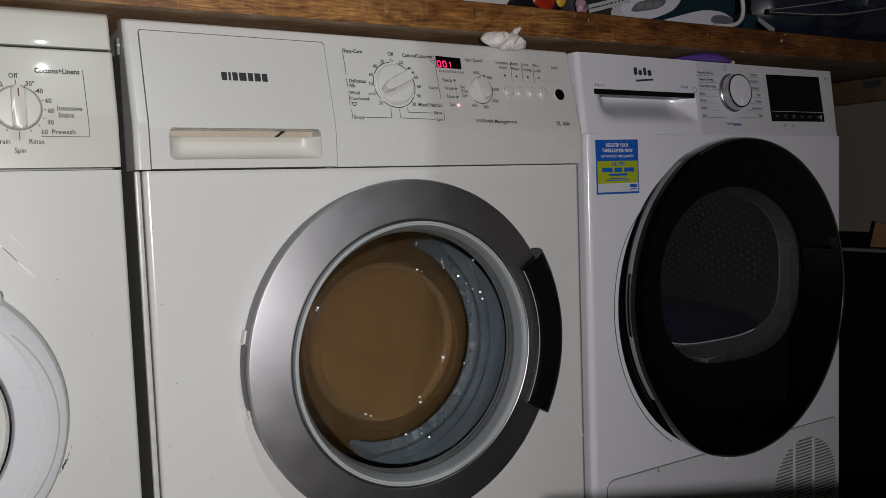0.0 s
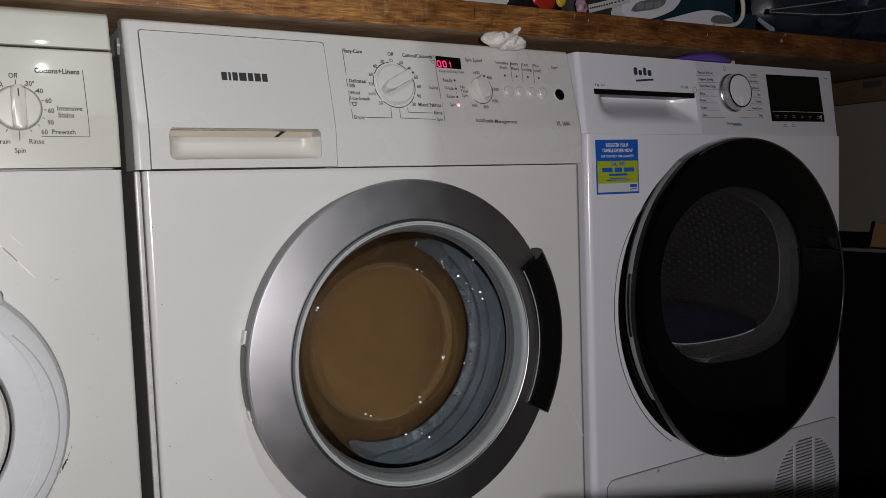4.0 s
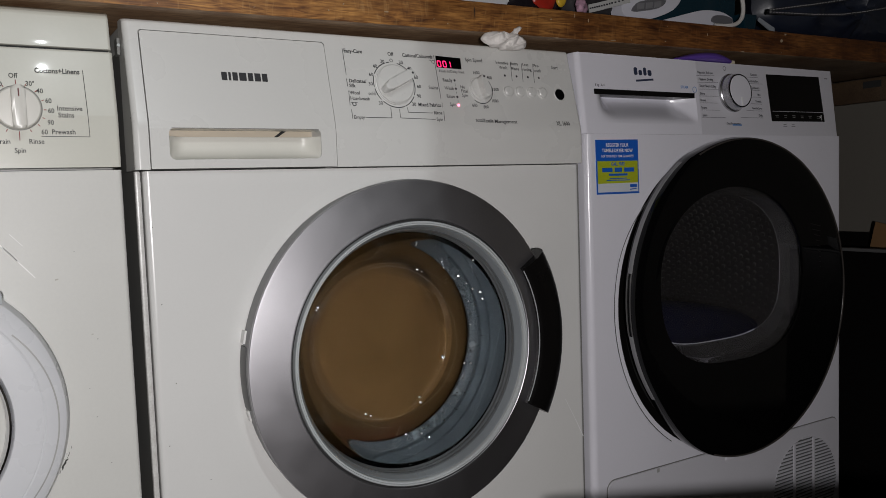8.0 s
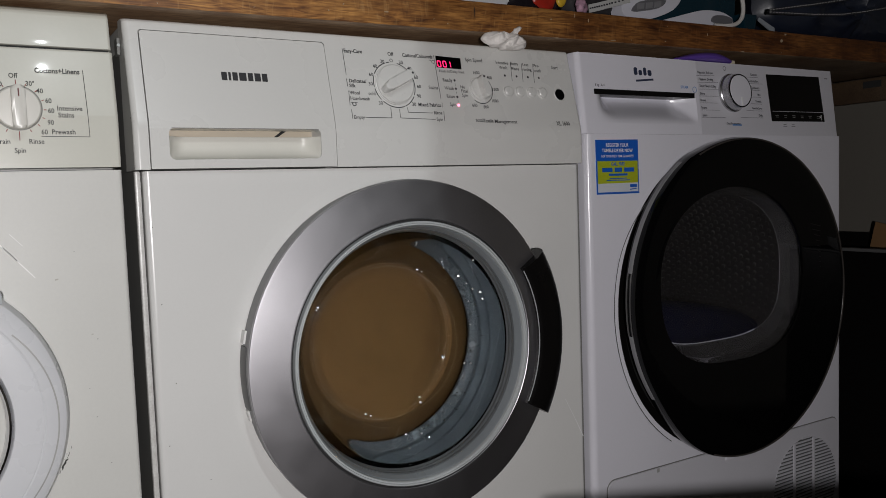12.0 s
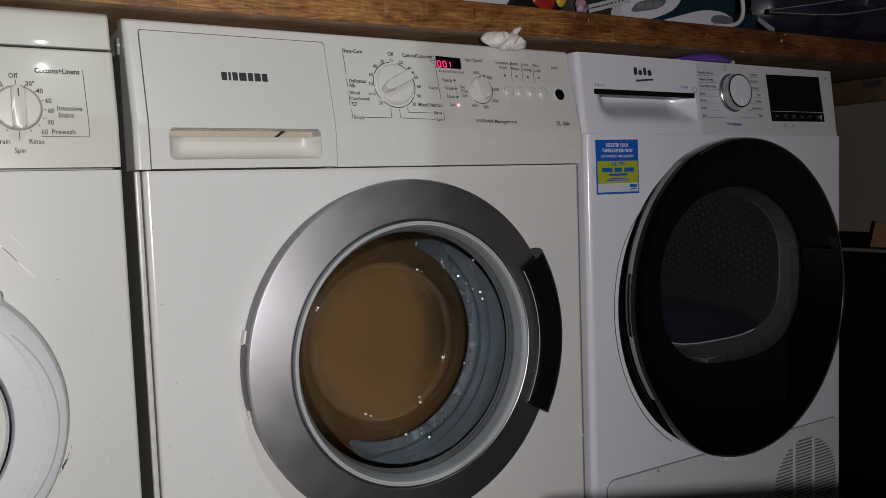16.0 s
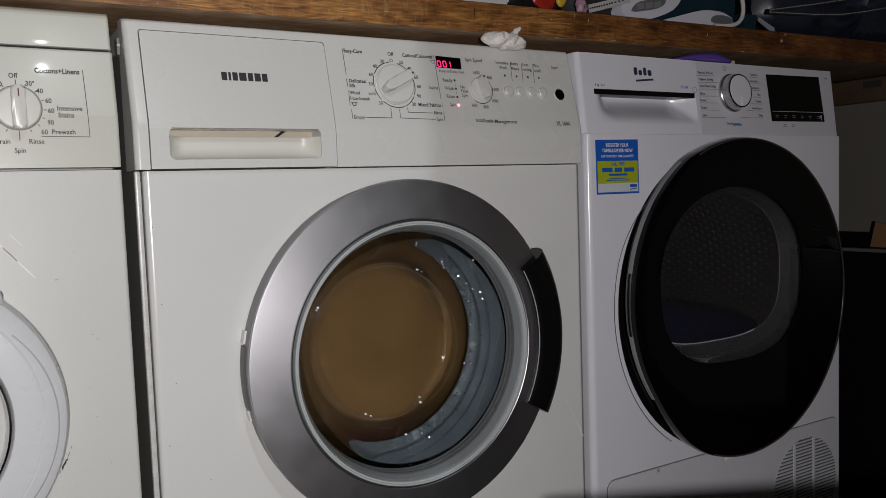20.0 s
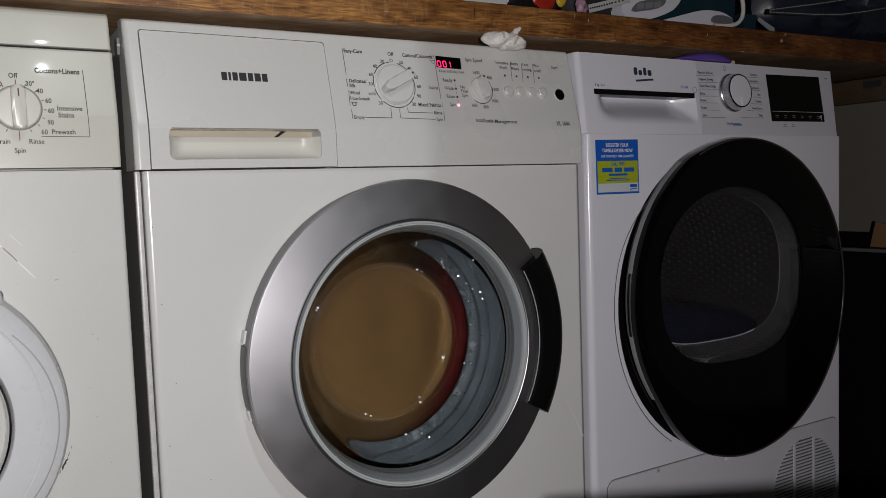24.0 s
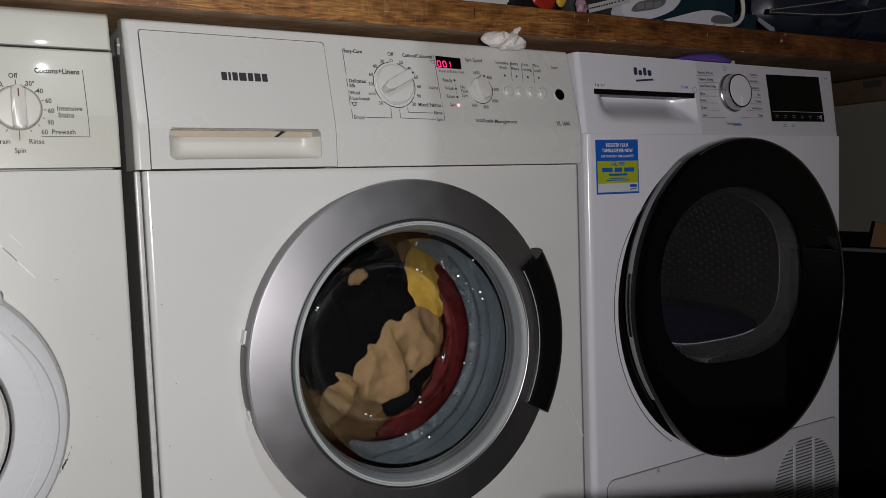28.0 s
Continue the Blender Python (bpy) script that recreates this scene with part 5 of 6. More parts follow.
lens = part("inner_bowl", ring_between([win(0.990, -0.0415), win(0.982, -0.0400), deep(1.0, -0.0230, 0.20), deep(0.998, -0.0205, 0.26), deep(1.004, -0.0060, 0.94), deep(1.0, -0.0040), deep(1.006, -0.0028), deep(1.012, -0.0040, 0.94), deep(1.010, -0.0205, 0.26), win(0.997, -0.0400)], 120, -146, 100), M_CLEAR, bdoor, "smoky clear inner bowl")
# gleam along the clear bowl's edges put in as white and pale strips
part("bowl_edge", ring_between([deep(0.996, -0.0030), deep(0.986, -0.0046), deep(0.991, -0.0066), deep(1.000, -0.0050), deep(0.996, -0.0030)], 96, -142, -48), M_DWHITE, bdoor, "white lip for the gleam on the bowl edge")
part("bowl_edge", ring_between([deep(0.998, -0.0040), deep(0.9955, -0.0046), deep(0.998, -0.0052)], 96, -48, 62), M_HINGE, bdoor)
part("bowl_edge", ring_between([win(0.984, -0.0405), win(0.988, -0.0425), win(0.992, -0.0405)], 96, -34, 16), M_TRIM, bdoor)
lens.visible_shadow = False
part("surround", lathe([(0.2562, BY - 0.0004), (0.2500, BY - 0.0010), (0.2482, BY - 0.0006), (0.2474, BY + 0.0010), (0.2470, BY + 0.012)], *SC, 128), M_DWHITE, dryer)


def joint(add):
    def f(a):
        r = 0.2564 + add - 0.0145 * step(165 - math.degrees(a), 0, 38)
        return SC[0] + r * math.cos(a), BY - 0.0015, SC[1] + r * math.sin(a)
    return f


part("surround_joint", ring_between([joint(0.0007), joint(-0.0007)], 80, 128, 236), M_HINGE, dryer)
part("seal", lathe([(0.2472, BY + 0.004), (0.240, BY + 0.003), (0.228, BY + 0.006)], *SC, 96), M_BLACK, dryer)
# drum and dimples share a near-black base tone
part("drum", lathe([(0.236, 0.0), (0.262, 0.03), (0.265, 0.40), (0.0, 0.41)], *BC, 96), pm("dark_drum_steel", (0.020, 0.0185, 0.0200), 0.5, metal=0.2, var=0.3, scale=30), dryer, "near-black steel drum")
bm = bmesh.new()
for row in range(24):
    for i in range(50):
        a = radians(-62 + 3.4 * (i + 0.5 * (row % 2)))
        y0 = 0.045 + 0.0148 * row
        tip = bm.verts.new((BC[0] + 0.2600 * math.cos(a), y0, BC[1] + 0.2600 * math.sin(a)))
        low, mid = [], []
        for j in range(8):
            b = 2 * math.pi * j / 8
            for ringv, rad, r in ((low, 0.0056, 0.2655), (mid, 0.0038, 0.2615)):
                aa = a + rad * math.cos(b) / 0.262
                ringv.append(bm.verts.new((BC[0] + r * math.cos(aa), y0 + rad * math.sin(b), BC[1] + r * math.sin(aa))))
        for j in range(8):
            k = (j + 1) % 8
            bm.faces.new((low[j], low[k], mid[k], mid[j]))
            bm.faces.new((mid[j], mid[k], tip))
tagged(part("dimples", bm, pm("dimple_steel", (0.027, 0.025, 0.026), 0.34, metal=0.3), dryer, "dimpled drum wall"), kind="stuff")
for x in (0.06, 0.54):
    f = part("foot", lathe([(0.0, 0.0), (0.022, 0.0), (0.02, -0.032), (0.0, -0.032)], 0, 0, 16), M_BLACK, dryer)
    f.matrix_basis = pose(BX + x - off.x, 0.08 - off.y, 0.0, -90) @ Matrix.Translation(off)


# ---- cloth ----
def lumpy(rx, rz, th, seed, irregular=0.15, folds=3.0, fold_dir=30.0, amp=0.3, n=56, rings=16, square=2.0, fine=0.12):
    """A bundled cloth: an uneven flat form with creases, lying in the xz plane about the origin."""
    t = bmesh.new()
    fd = Vector((math.cos(radians(fold_dir)), math.sin(radians(fold_dir))))

    def out(a):
        c, s = math.cos(a), math.sin(a)
        r = 1.0 / ((abs(c) / rx) ** square + (abs(s) / rz) ** square) ** (1 / square)
        return r * (1 + irregular * noise.noise(Vector((c * 1.6, s * 1.6, seed))) + irregular * 0.5 * noise.noise(Vector((c * 4, s * 4, seed + 5))))

    def relief(x, z):
        u, v = x * fd.x + z * fd.y, -x * fd.y + z * fd.x
        w = 0.35 * noise.noise(Vector((x * 25, z * 25, seed + 2)))
        ridge = 1 - abs(math.sin((v / max(rx, rz)) * folds * math.pi * 0.5 + 2.2 * noise.noise(Vector((u * 12, v * 12, seed))) + w))
        return amp * (ridge ** 1.6 - 0.4) + fine * noise.noise(Vector((x * 70, z * 70, seed + 9)))

    for side in (-1, 1):
        prev = None
        for j in range(rings + 1):
            q = j / rings
            row = []
            for i in range(n):
                a = 2 * math.pi * i / n
                r = out(a) * q
                x, z = r * math.cos(a), r * math.sin(a)
                h = th * math.sqrt(max(0.0, 1 - q ** 3))
                y = side * h * (1 + relief(x, z)) if q < 1 else 0.0
                row.append(t.verts.new((x, y, z)))
            if prev:
                for i in range(n):
                    t.faces.new((prev[i], prev[(i + 1) % n], row[(i + 1) % n], row[i]))
            prev = row
    bmesh.ops.remove_doubles(t, verts=t.verts, dist=1e-5)
    return t


def sausage(r0, thick, depth, a0, a1, seed, n=60, sides=20):
    """A rolled cloth bent along the wall of the drum, round the origin."""
    t = bmesh.new()
    rows = []
    for i in range(n + 1):
        u = i / n
        a = radians(a0 + (a1 - a0) * u)
        taper = max(0.04, min(1.0, 6 * u, 6 * (1 - u))) ** 0.5
        row = []
        for j in range(sides):
            b = 2 * math.pi * j / sides
            k = taper * (1 + 0.26 * noise.noise(Vector((u * 9, math.cos(b) * 1.5, math.sin(b) * 1.5 + seed))) + 0.20 * noise.noise(Vector((u * 30, math.cos(b) * 3, math.sin(b) * 3 + seed))))
            r = r0 + thick * k * math.cos(b)
            row.append(t.verts.new((r * math.cos(a), depth * k * math.sin(b), r * math.sin(a))))
        rows.append(row)
    for p, q in zip(rows, rows[1:]):
        for j in range(sides):
            t.faces.new((p[j], p[(j + 1) % sides], q[(j + 1) % sides], q[j]))
    t.faces.new(rows[0][::-1])
    t.faces.new(rows[-1])
    return t


def fabric(name, color, weave=900.0, rough=0.9, sheen=0.0, bump=0.5, var=0.45, spec=0.10):
    return pm(name, color, rough, var=var, scale=45, fine=0.25, bump=bump, bscale=weave, sheen=sheen, spec=spec, rvar=0.05)


M_TAN = fabric("tan_cotton", (0.200, 0.128, 0.065), 190, bump=0.9)
M_TAN3 = fabric("dull_tan_cotton", (0.135, 0.087, 0.042), 190, bump=0.8)
M_TAN2 = fabric("brown_cotton", (0.096, 0.0545, 0.0205), 190, bump=0.6)
M_BLACKC = fabric("black_cotton", (0.0024, 0.0024, 0.0030), 150, bump=0.9, spec=0.04)
M_REDC = fabric("red_fleece", (0.080, 0.008, 0.008), 300)
M_YELLOW = fabric("yellow_towel", (0.30, 0.19, 0.032), 260, bump=1.0)
M_NAVYC = fabric("navy_cloth", (0.003, 0.0042, 0.021))
M_TISSUE = pm("white_tissue", (0.90, 0.86, 0.82), 0.9, var=0.15, scale=60, fine=0.1, bump=0.3, bscale=500)


def garment(name, bm, material, label, category):
    """A loose washed thing that turns with the drum: built about the drum's axis, placed by its keys."""
    return single(name, bm, material, label, category, "wet laundry in the drum")


bm = lumpy(0.224, 0.224, 0.026, 1.0, 0.03, 6.0, 70, 0.24, 96, 26)
for v in bm.verts:
    u = max(0.0, min(1.0, (math.hypot(v.co.x, v.co.z) - 0.095) / 0.10))
    v.co.y += 0.010 * u * u * (3 - 2 * u)
    u = max(0.0, min(1.0, (math.hypot(v.co.x, v.co.z) - 0.112) / 0.026))
    v.co.y -= 0.020 * u * u * (3 - 2 * u)
sheet = garment("crumpled_shirt", bm, M_TAN2, "brown cotton shirt crumpled across the drum", "shirt")
trousers = garment("trousers", lumpy(0.074, 0.052, 0.018, 4.0, 0.20, 2.8, 62, 0.70, 96, 30, 2.4, 0.30), M_TAN, "tan cotton trousers bunched up wet", "trousers")
shirt = garment("linen_shirt", lumpy(0.118, 0.112, 0.019, 23.0, 0.10, 3.4, 78, 0.95, 110, 36, 2.3, 0.20), M_TAN3, "tan shirt spread over the load in broad folds", "shirt")
leg = garment("trouser_leg", lumpy(0.046, 0.026, 0.014, 11.0, 0.2, 3.5, 70, 0.8, 56, 16), M_TAN, "folded tan trouser leg", "trousers")
jumper = garment("jumper", lumpy(0.122, 0.108, 0.022, 7.0, 0.16, 3.0, 60, 0.18, 64, 18, 2.2, 0.05), M_BLACKC, "black cotton jumper, wet and folded", "jumper")
sock = garment("sock", lumpy(0.058, 0.027, 0.012, 9.0, 0.2, 2.0, 30, 0.2, 40, 12), M_BLACKC, "black sock beside the trousers", "sock")
fleece = garment("fleece", sausage(0.136, 0.020, 0.022, -90, 46, 3.0, 90, 24), M_REDC, "dark red fleece pressed against the drum wall", "fleece")
towel = garment("towel", lumpy(0.040, 0.056, 0.018, 15.0, 0.2, 3.0, 100, 0.3, 48, 14, 2.0, 0.35), M_YELLOW, "yellow terry towel, wet and bunched up", "towel")

bm = lumpy(0.205, 0.108, 0.06, 51.0, 0.03, 2.0, 10, 0.2, 64, 16, 4.0, 0.05)
bm.transform(pose(0.965, 0.150, 0.332, 0, 11, 0))
for v in bm.verts:
    d = Vector((v.co.x - BC[0], 0, v.co.z - BC[1]))
    if d.length > 0.256:
        v.co -= d * (1 - 0.256 / d.length)
single("blue_cloth", bm, M_NAVYC, "dark blue cloth lying in the dryer drum", "cloth")

bm = bmesh.new()
bmesh.ops.create_icosphere(bm, subdivisions=2, radius=0.0026, matrix=pose(-0.0013, -0.0165, -0.0275))
part("button", bm, M_BLACKC, trousers, "small dark button")
# patch added on the jumper where the tan shirt shows
bm = lumpy(0.015, 0.0115, 0.004, 61.0, 0.3, 2.0, 30, 0.3, 24, 6)
bm.transform(pose(0.0390, -0.0222, 0.0330))
part("tan_patch", bm, M_TAN, jumper, "tan patch for the shirt showing past the jumper")

drum = thing("wash_drum", (0, 0, 0), "perforated steel washing drum, turning", "drum")
part("shell", lathe([(0.150, 0.078), (0.225, 0.080), (0.240, 0.090), (0.240, 0.380), (0.225, 0.395), (0.0, 0.400)], 0, 0, 96), M_STEEL, drum)
for a in (90, 210, 330):
    part("lifter", lathe([(0.238, 0.12), (0.205, 0.13), (0.200, 0.25), (0.205, 0.36), (0.238, 0.37)], 0, 0, 6, a - 5, a + 5), M_TRIM, drum)


# ---- things round the machines ----
bm = lumpy(0.037, 0.0108, 0.013, 21.0, 0.20, 6.0, 25, 0.45, 96, 28, 2.4, 0.75)
bm.transform(pose(0.4755, 0.004, 0.8535, 0, 5, 0))
arm = lumpy(0.0125, 0.0036, 0.0042, 27.0, 0.20, 2.0, 5, 0.4, 40, 12, 2.6, 0.5)
arm.transform(pose(0.4895, -0.003, 0.8645, 0, -40, 0))
join(bm, arm)
bm.normal_update()
for v, n in [(v, v.normal.copy()) for v in bm.verts]:
    v.co += n * (0.0016 * (abs(noise.noise(v.co * 150)) - 0.2) + 0.0008 * noise.noise(v.co * 380))
single("crumpled_tissue", bm, M_TISSUE, "crumpled white tissue lying on the washing machine", "tissue", smooth=60)

bottle = thing("bottle", (0.87, 0.020, 0.8480), "purple plastic bottle lying on the tumble dryer", "bottle")
bm = bmesh.new()
rows = []
for i in range(21):
    u = i / 20
    x = 0.815 + 0.120 * u
    r = 0.0022 + 0.0058 * math.sin(min(1.0, u / 0.62) * math.pi / 2) if u < 0.62 else 0.0080 - 0.0042 * ((u - 0.62) / 0.38) ** 1.6
    rows.append([bm.verts.new((x, 0.020 + 2.4 * r * math.cos(2 * math.pi * j / 20), 0.8480 + r + r * math.sin(2 * math.pi * j / 20))) for j in range(20)])
for p, q in zip(rows, rows[1:]):
    for j in range(20):
        bm.faces.new((p[j], p[(j + 1) % 20], q[(j + 1) % 20], q[j]))
bm.faces.new(rows[0][::-1])
bm.faces.new(rows[-1])
part("body", bm, pm("purple_plastic", (0.12, 0.06, 0.35), 0.35), bottle)
part("cap", box(0.9355, 0.948, 0.014, 0.026, 0.8482, 0.8545, 0.002), pm("yellowed_cap", (0.6, 0.55, 0.42), 0.5), bottle)

bin_ = thing("storage_box", (1.455, 0.10, 0.0), "black plastic storage box beside the dryer", "storage box")
part("side_wall", box(1.360, 1.366, -0.30, 0.50, 0.0, 0.512, 0.002), M_BLACK, bin_)
part("side_wall", box(1.545, 1.551, -0.30, 0.50, 0.0, 0.536, 0.002), M_BLACK, bin_)
part("front_wall", box(1.366, 1.545, -0.30, -0.294, 0.0, 0.512, 0.002), M_BLACK, bin_)
part("back_wall", box(1.366, 1.545, 0.494, 0.50, 0.0, 0.512, 0.002), M_BLACK, bin_)
part("bottom", box(1.366, 1.545, -0.294, 0.494, 0.0, 0.006), M_BLACK, bin_)
part("rim", box(1.352, 1.367, -0.306, 0.506, 0.510, 0.517, 0.002), M_HINGE, bin_)
card = single("cardboard", box(-0.003, 0.003, -0.20, 0.0, -0.28, 0.28, 0.001), pm("brown_cardboard", (0.22, 0.12, 0.05), 0.8, var=0.2, scale=15), "brown cardboard piece sticking up out of the box", "cardboard")
card.matrix_basis = pose(1.500, 0.166, 0.289, 13, 0, 0)

# box out of view, added to cast the shadow along the dryer's bottom
blocker = thing("shadow_box", (0.15, -0.75, 0.0), "unseen tall black box added to shade the foot of the machines", "box")
BOX_AT = pose(0.1523, -0.5666, 0.0, 0, 0, -36.9)
bm = box(0.004, 0.416, -0.316, -0.004, 0.0, 0.416, 0.006)
bm.transform(BOX_AT)
part("body", bm, M_BLACK, blocker)
bm = box(0.0, 0.42, -0.32, 0.0, 0.416, 0.430, 0.003)
bm.transform(BOX_AT)
part("lid", bm, M_BLACK, blocker)

# ---- on the shelf ----
def top_at(x):
    return 0.8807 + 0.0197 + (x - 0.435) * math.tan(radians(0.5))


tub = thing("tub", (0.45, 0.06, top_at(0.45)), "white plastic tub standing on the wooden shelf", "tub")
z = top_at(0.45)
part("body", slab(rounded(0.405, 0.4915, z + 0.001, z + 0.10, 0.006), 0.012, 0.11, 0.004), pm("white_tub", (0.55, 0.55, 0.57), 0.4), tub)
packet = thing("packet", (0.55, 0.05, top_at(0.55)), "black packet with a red and yellow picture", "packet")
z = top_at(0.55)
bm = lumpy(0.052, 0.055, 0.016, 31.0, 0.05, 2.0, 80, 0.15, 48, 12, 4.0, 0.05)
bm.transform(pose(0.556, 0.045, z + 0.054))
part("pouch", bm, pm("black_film", (0.012, 0.010, 0.012), 0.25, bump=0.3, bscale=80), packet)
bm = lumpy(0.022, 0.024, 0.005, 33.0, 0.15, 2.0, 30, 0.2, 32, 8, 2.0, 0.2)
bm.transform(pose(0.563, 0.027, z + 0.027))
part("red_shape", bm, pm("red_film", (0.42, 0.025, 0.012), 0.3, var=0.6, scale=60, tint=(0.1, 0.01, 0.01)), packet)
bm = lumpy(0.0085, 0.012, 0.004, 34.0, 0.1, 2.0, 30, 0.1, 24, 6)
bm.transform(pose(0.5920, 0.024, z + 0.021, 0, 25))
part("yellow_shape", bm, pm("yellow_film", (0.55, 0.36, 0.03), 0.3), packet)

pouch = thing("fabric_pouch", (0.65, 0.07, top_at(0.65)), "patterned pink and black fabric pouch with a dotted tape", "pouch")
z = top_at(0.65)
bm = lumpy(0.050, 0.05, 0.022, 37.0, 0.1, 3.0, 40, 0.3, 40, 10, 3.0)
bm.transform(pose(0.668, 0.060, z + 0.046))
part("body", bm, pm("black_cloth_pouch", (0.02, 0.018, 0.02), 0.6), pouch)
bm = lumpy(0.010, 0.013, 0.006, 38.0, 0.3, 2.0, 40, 0.3, 24, 6)
bm.transform(pose(0.6340, 0.030, z + 0.015, 0, -20))
part("patch", bm, pm("pink_pattern", (0.52, 0.30, 0.40), 0.6, var=0.9, scale=140, tint=(0.05, 0.04, 0.05)), pouch)
bm = bmesh.new()
pts = [(0.646, 0.026, z + 0.0125), (0.666, 0.025, z + 0.0175), (0.690, 0.024, z + 0.0240), (0.725, 0.024, z + 0.034)]
for (xa, ya, za), (xb, yb, zb) in zip(pts, pts[1:]):
    bm.faces.new([bm.verts.new(q) for q in ((xa, ya, za - 0.006), (xb, yb, zb - 0.006), (xb, yb + 0.002, zb + 0.006), (xa, ya + 0.002, za + 0.006))])
bmesh.ops.remove_doubles(bm, verts=bm.verts, dist=1e-5)
bmesh.ops.solidify(bm, geom=bm.faces[:], thickness=0.0015)
tape = part("tape", bm, pm("grey_tape", (0.45, 0.45, 0.44), 0.7), pouch)
for i in range(14):
    u = 0.02 + i / 14.5
    k = min(2, int(u * 3))
    w = u * 3 - k
    q = Vector(pts[k]).lerp(Vector(pts[k + 1]), w)
    part("stud", box(q.x - 0.001, q.x + 0.001, q.y - 0.0014, q.y + 0.0005, q.z - 0.001, q.z + 0.001), M_INK, tape)

iron = thing("steam_iron", (0.83, 0.10, top_at(0.83)), "white and teal steam iron with a pale cord", "iron")
z = top_at(0.80)
M_TEAL = pm("teal_plastic", (0.004, 0.024, 0.038), 0.25)
M_IRONW = pm("iron_white", (0.62, 0.62, 0.68), 0.3)
M_SMOKE = pm("smoked_plastic", (0.13, 0.13, 0.14), 0.35)
def softened(pts, times=2, closed=True):
    """Cuts the corners of an outline or a path, so that it bends softly."""
    for _ in range(times):
        out = [] if closed else [pts[0]]
        for a, b in zip(pts, pts[1:] + pts[:1] if closed else pts[1:]):
            out += [tuple(p + (q - p) * k for p, q in zip(a, b)) for k in (0.22, 0.78)]
        pts = out if closed else out + [pts[-1]]
    return pts


def iron_slab(pts, y0, y1, bev=0.003, soft=2):
    return slab([(x, top_at(x) + h) for x, h in (softened(pts, soft) if soft else pts)], y0, y1, bev)
part("body", iron_slab([(0.725, 0.003), (0.975, 0.003), (0.990, 0.05), (0.975, 0.10), (0.745, 0.10), (0.715, 0.04)], 0.045, 0.14, 0.003), M_TEAL, iron)
part("soleplate", iron_slab([(0.715, 0.0005), (0.978, 0.0005), (0.978, 0.0028), (0.715, 0.0028)], 0.02, 0.15, 0.0005, 0), M_CHROME, iron)
part("heel_cover", iron_slab([(0.706, 0.0035), (0.760, 0.0035), (0.800, 0.015), (0.829, 0.029), (0.846, 0.060), (0.716, 0.060)], 0.026, 0.050, 0.0012), M_IRONW, iron)
part("skirt", iron_slab([(0.782, 0.0032), (0.952, 0.0032), (0.965, 0.020), (0.934, 0.030), (0.8935, 0.0302), (0.8606, 0.0232), (0.8286, 0.0150)], 0.028, 0.05, 0.0010), M_IRONW, iron)
part("grille", iron_slab([(0.726, 0.0125), (0.733, 0.0236), (0.748, 0.0320), (0.8017, 0.0385), (0.7966, 0.0287), (0.778, 0.0210)], 0.023, 0.03, 0.0008, 1), M_SMOKE, iron)
for x, h in ((0.744, 0.0235), (0.762, 0.0262), (0.780, 0.0290)):
    part("key", iron_slab([(x - 0.007, h - 0.0065), (x + 0.007, h - 0.0040), (x + 0.0085, h + 0.0050), (x - 0.0055, h + 0.0030)], 0.0215, 0.0235, 0.0006, 0), pm("grey_key", (0.20, 0.20, 0.21), 0.4), iron)
part("tank_window", iron_slab([(0.9038, 0.0100), (0.9100, 0.0225), (0.938, 0.0240), (0.9600, 0.0190), (0.953, 0.010)], 0.0255, 0.03, 0.0005), M_SMOKE, iron)
part("cord", tube(softened([(0.905, 0.018, top_at(0.905) + 0.0040), (0.930, 0.014, top_at(0.930) + 0.0040), (0.952, 0.012, top_at(0.952) + 0.0085), (0.965, 0.012, top_at(0.96) + 0.022), (0.968, 0.014, top_at(0.96) + 0.045), (0.962, 0.02, top_at(0.96) + 0.08)], 3, False), 0.0034), pm("pale_cord", (0.62, 0.60, 0.57), 0.5), iron)
part("stand_foot", iron_slab([(0.980, 0.001), (1.006, 0.001), (1.011, 0.029), (0.976, 0.029)], 0.02, 0.05, 0.002, 0), M_TEAL, iron)
part("clip", iron_slab([(1.013, 0.019), (1.040, 0.006), (1.054, 0.002), (1.054, 0.010), (1.015, 0.0245)], 0.018, 0.021, 0.0005, 0), pm("clear_clip", (0.3, 0.33, 0.36), 0.3), iron)

bag = thing("sports_bag", (1.22, 0.15, top_at(1.22)), "dark navy glossy bag with studded zip tapes", "bag")
bm = lumpy(0.235, 0.075, 0.06, 41.0, 0.06, 2.5, 5, 0.35, 72, 20, 4.0, 0.1)
bm.transform(pose(1.318, 0.085, top_at(1.318) + 0.074))
M_VINYL = pm("navy_vinyl", (0.010, 0.015, 0.030), 0.40, spec=0.9, var=0.3, bump=0.35, bscale=60)
part("body", bm, M_VINYL, bag)
def zip_tape(pts, w):
    bm = bmesh.new()
    for a, b in zip(pts, pts[1:]):
        bm.faces.new([bm.verts.new(q) for q in ((a[0], a[1], a[2] - w), (b[0], b[1], b[2] - w), (b[0], b[1] + 0.001, b[2] + w), (a[0], a[1] + 0.001, a[2] + w))])
    bmesh.ops.remove_doubles(bm, verts=bm.verts, dist=1e-5)
    bmesh.ops.solidify(bm, geom=bm.faces[:], thickness=0.002)
    tp = part("zip_tape", bm, pm("dark_tape", (0.03, 0.03, 0.035), 0.6), bag)
    for a, b in zip(pts, pts[1:]):
        n = max(2, int((Vector(b) - Vector(a)).length / 0.0075))
        for i in range(n):
            q = Vector(a).lerp(Vector(b), i / n)
            part("stud", box(q.x - 0.0005, q.x + 0.0005, q.y - 0.003, q.y, q.z - 0.0006, q.z + 0.0006), M_SIDE, tp)
h = top_at(1.2)
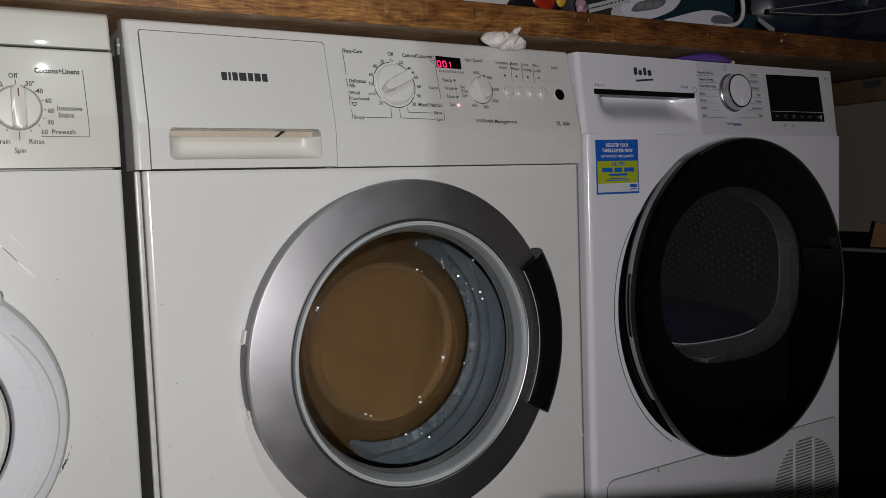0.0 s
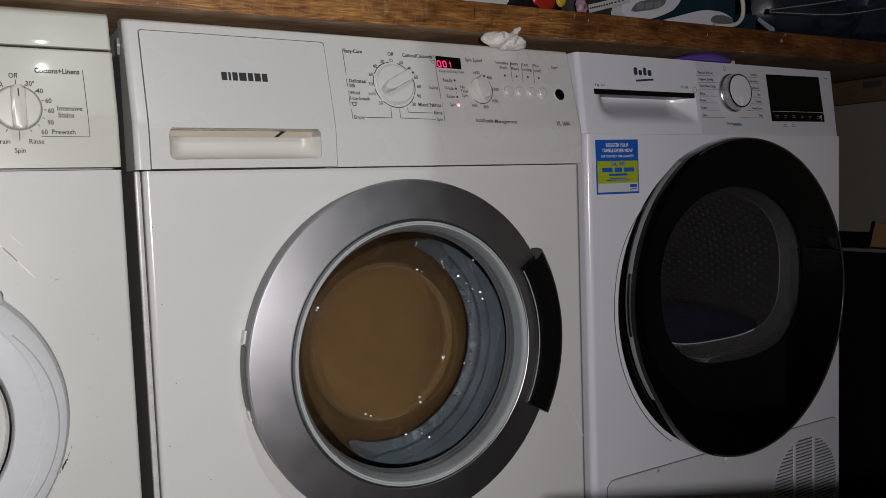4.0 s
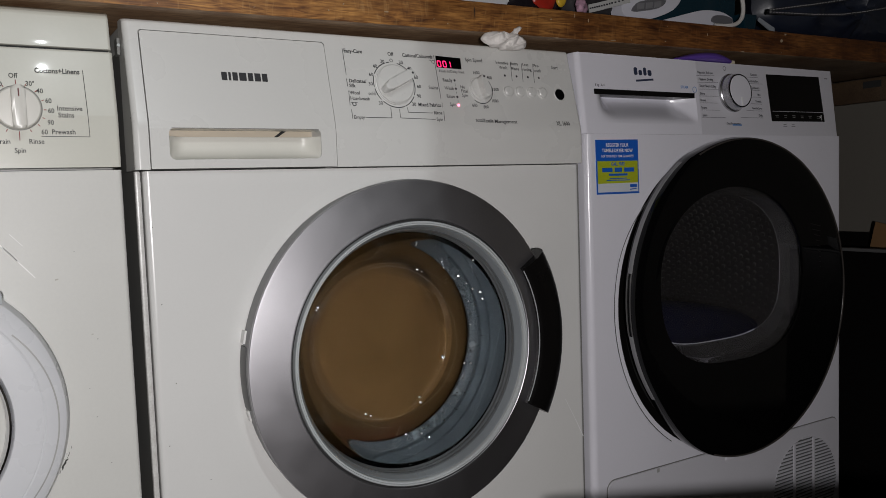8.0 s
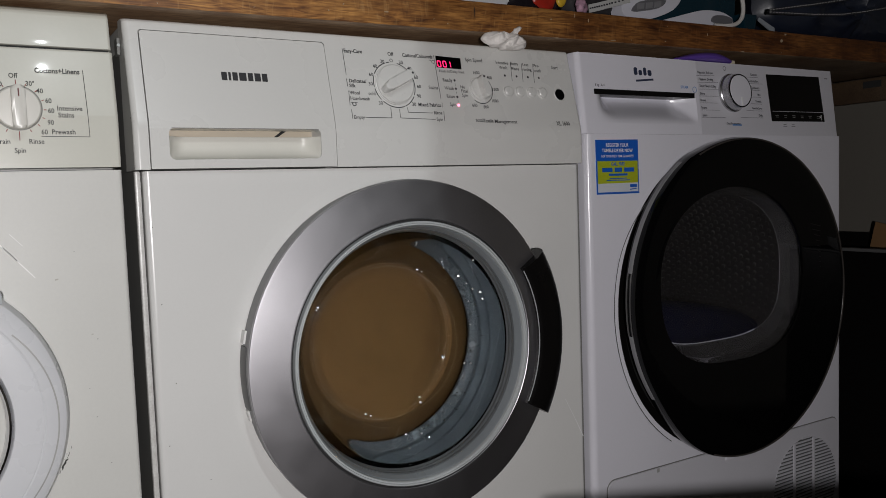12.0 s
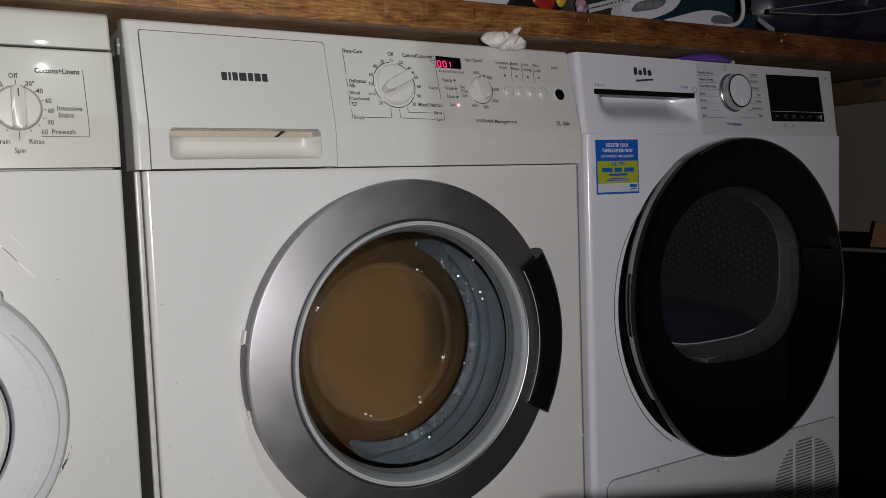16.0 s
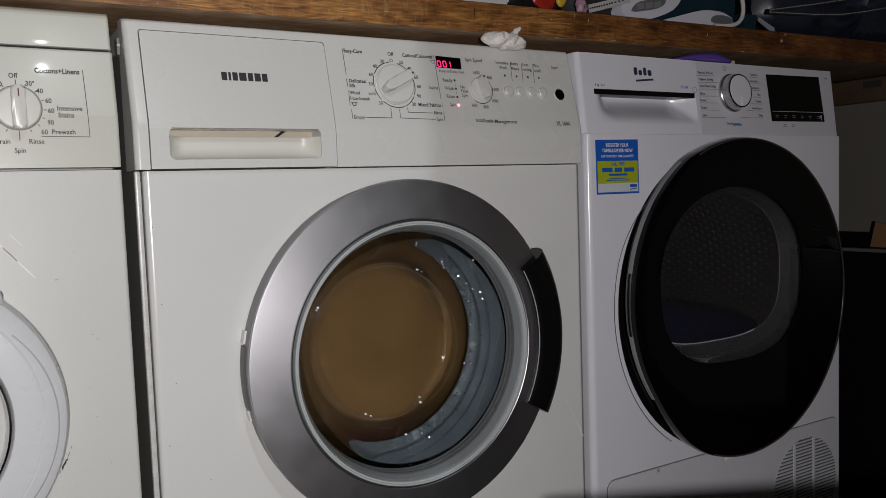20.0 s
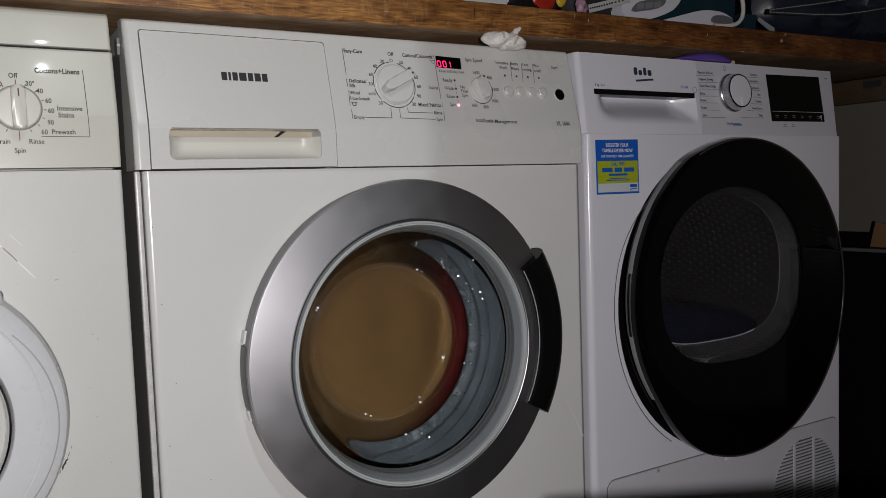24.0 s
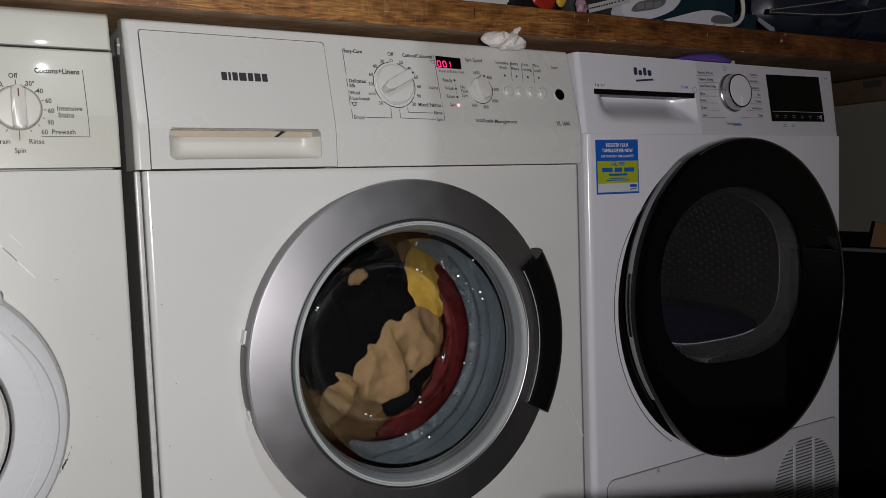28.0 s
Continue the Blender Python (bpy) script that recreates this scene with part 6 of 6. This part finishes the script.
zip_tape([(1.034, 0.012, h + 0.0356), (1.090, 0.012, h + 0.0451), (1.153, 0.012, h + 0.0555), (1.219, 0.012, h + 0.0673), (1.305, 0.012, h + 0.0834)], 0.0022)
zip_tape([(1.031, 0.010, h + 0.0312), (1.087, 0.010, h + 0.0340), (1.150, 0.010, h + 0.0372), (1.232, 0.010, h + 0.0440), (1.302, 0.010, h + 0.0549), (1.375, 0.010, h + 0.0684)], 0.0022)

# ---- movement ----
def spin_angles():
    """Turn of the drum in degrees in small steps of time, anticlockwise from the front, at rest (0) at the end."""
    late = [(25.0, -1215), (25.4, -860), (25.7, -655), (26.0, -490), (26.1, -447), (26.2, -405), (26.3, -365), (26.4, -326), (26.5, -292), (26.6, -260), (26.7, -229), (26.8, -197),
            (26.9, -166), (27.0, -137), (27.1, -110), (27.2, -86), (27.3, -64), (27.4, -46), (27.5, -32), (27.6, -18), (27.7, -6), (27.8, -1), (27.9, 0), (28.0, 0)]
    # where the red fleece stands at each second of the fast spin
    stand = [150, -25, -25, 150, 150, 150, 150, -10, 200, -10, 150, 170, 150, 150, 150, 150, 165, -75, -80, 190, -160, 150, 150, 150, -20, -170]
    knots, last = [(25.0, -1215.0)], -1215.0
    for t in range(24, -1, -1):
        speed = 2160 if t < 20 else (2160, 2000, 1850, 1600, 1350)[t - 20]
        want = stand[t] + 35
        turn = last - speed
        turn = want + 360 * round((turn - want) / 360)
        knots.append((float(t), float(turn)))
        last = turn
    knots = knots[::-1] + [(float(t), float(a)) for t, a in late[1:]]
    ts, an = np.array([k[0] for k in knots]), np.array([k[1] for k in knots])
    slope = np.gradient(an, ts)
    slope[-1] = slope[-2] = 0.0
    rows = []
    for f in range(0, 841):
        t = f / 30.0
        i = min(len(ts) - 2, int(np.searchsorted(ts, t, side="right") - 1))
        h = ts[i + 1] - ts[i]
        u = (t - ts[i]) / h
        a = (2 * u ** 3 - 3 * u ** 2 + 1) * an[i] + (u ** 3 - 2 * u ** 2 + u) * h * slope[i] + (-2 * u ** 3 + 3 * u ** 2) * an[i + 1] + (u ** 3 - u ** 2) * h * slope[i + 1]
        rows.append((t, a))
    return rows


def ease(t, t0, t1):
    u = max(0.0, min(1.0, (t - t0) / (t1 - t0)))
    return u * u * (3 - 2 * u)


def turning(angle, rel, r, y, spin=0.0):
    """Pose of a thing in the drum: rel is its angle in the drum, r its distance from the axis."""
    a = radians(angle + rel)
    return pose(WC[0] + r * math.cos(a), y, WC[1] + r * math.sin(a), 0, -(angle + spin), 0)


def spell(t, *times):
    """1 while a cloth is pressed forward against the glass side of the load, between pairs of times."""
    return sum(ease(t, t0 - 0.15, t0) * (1 - ease(t, t1, t1 + 0.15)) for t0, t1 in zip(times[::2], times[1::2]))


def motions():
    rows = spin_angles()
    AX = pose(WC[0], 0.0, WC[1])
    walk(drum, [(t, AX @ pose(0, 0, 0, 0, -a, 0)) for t, a in rows])
    fl = []
    for t, a in rows:
        out = 0.008 * (1 - ease(t, 26.1, 26.5))
        fl.append((t, pose(WC[0] + out * math.cos(radians(a - 22)), 0.0995 - 0.0035 * spell(t, 23.5, 26.2) + 0.0145 * ease(t, 26.35, 26.55) - 0.0190 * ease(t, 26.9, 27.2), WC[1] + out * math.sin(radians(a - 22)), 0, -a, 0)))
    walk(fleece, fl)
    walk(towel, [(t, turning(a, 46 - 9 * ease(t, 26.9, 27.7), 0.158 - 0.042 * ease(t, 26.9, 27.7), 0.130 - 0.026 * ease(t, 25.8, 27.0), 0)) for t, a in rows])
    sk = []
    for t, a in rows:
        near = spell(t, 10.7, 11.3, 16.7, 20.3, 23.4, 24.5, 26.15, 26.45)
        late = ease(t, 26.5, 27.6)
        sk.append((t, turning(a, 45 - 97 * late, 0.138 + 0.014 * ease(t, 26.6, 26.9) - 0.066 * ease(t, 27.25, 27.7), 0.128 - 0.0445 * near - 0.0315 * ease(t, 27.0, 27.4), -45 + 97 * late)))
    walk(sock, sk)
    walk(sheet, [(t, turning(a, 100, 0.004, 0.118 + 0.036 * ease(t, 26.6, 27.2), 0)) for t, a in rows])
    tr, lg, jp, sh = [], [], [], []
    for t, a in rows:
        k = ease(t, 27.45, 27.78)
        tr.append((t, turning(a, -40 - 12 * (1 - k), 0.042 * k + 0.034 * (1 - k), 0.160 - 0.066 * ease(t, 27.4, 27.7), 38 + 20 * (1 - k))))
        lg.append((t, turning(a, -128, 0.085, 0.160 - 0.060 * ease(t, 27.3, 27.7), 70)))
        sh.append((t, turning(a, -20, 0.012 + 0.020 * k, 0.150 - 0.048 * ease(t, 26.3, 26.8) + 0.034 * k, 30)))
        k = ease(t, 27.50, 27.80)
        late = ease(t, 27.0, 27.2)
        jp.append((t, turning(a, (170 - 10 * ease(t, 26.3, 26.9) + 42 * late) * (1 - k) + 139 * k, (0.205 - 0.010 * late) * (1 - k) + 0.067 * k, 0.112 - 0.0125 * spell(t, 15.7, 16.3, 18.7, 19.3, 24.6, 25.85) - 0.020 * late + 0.012 * k, 20)))
    walk(shirt, sh)
    walk(trousers, tr)
    walk(leg, lg)
    walk(jumper, jp)


motions()
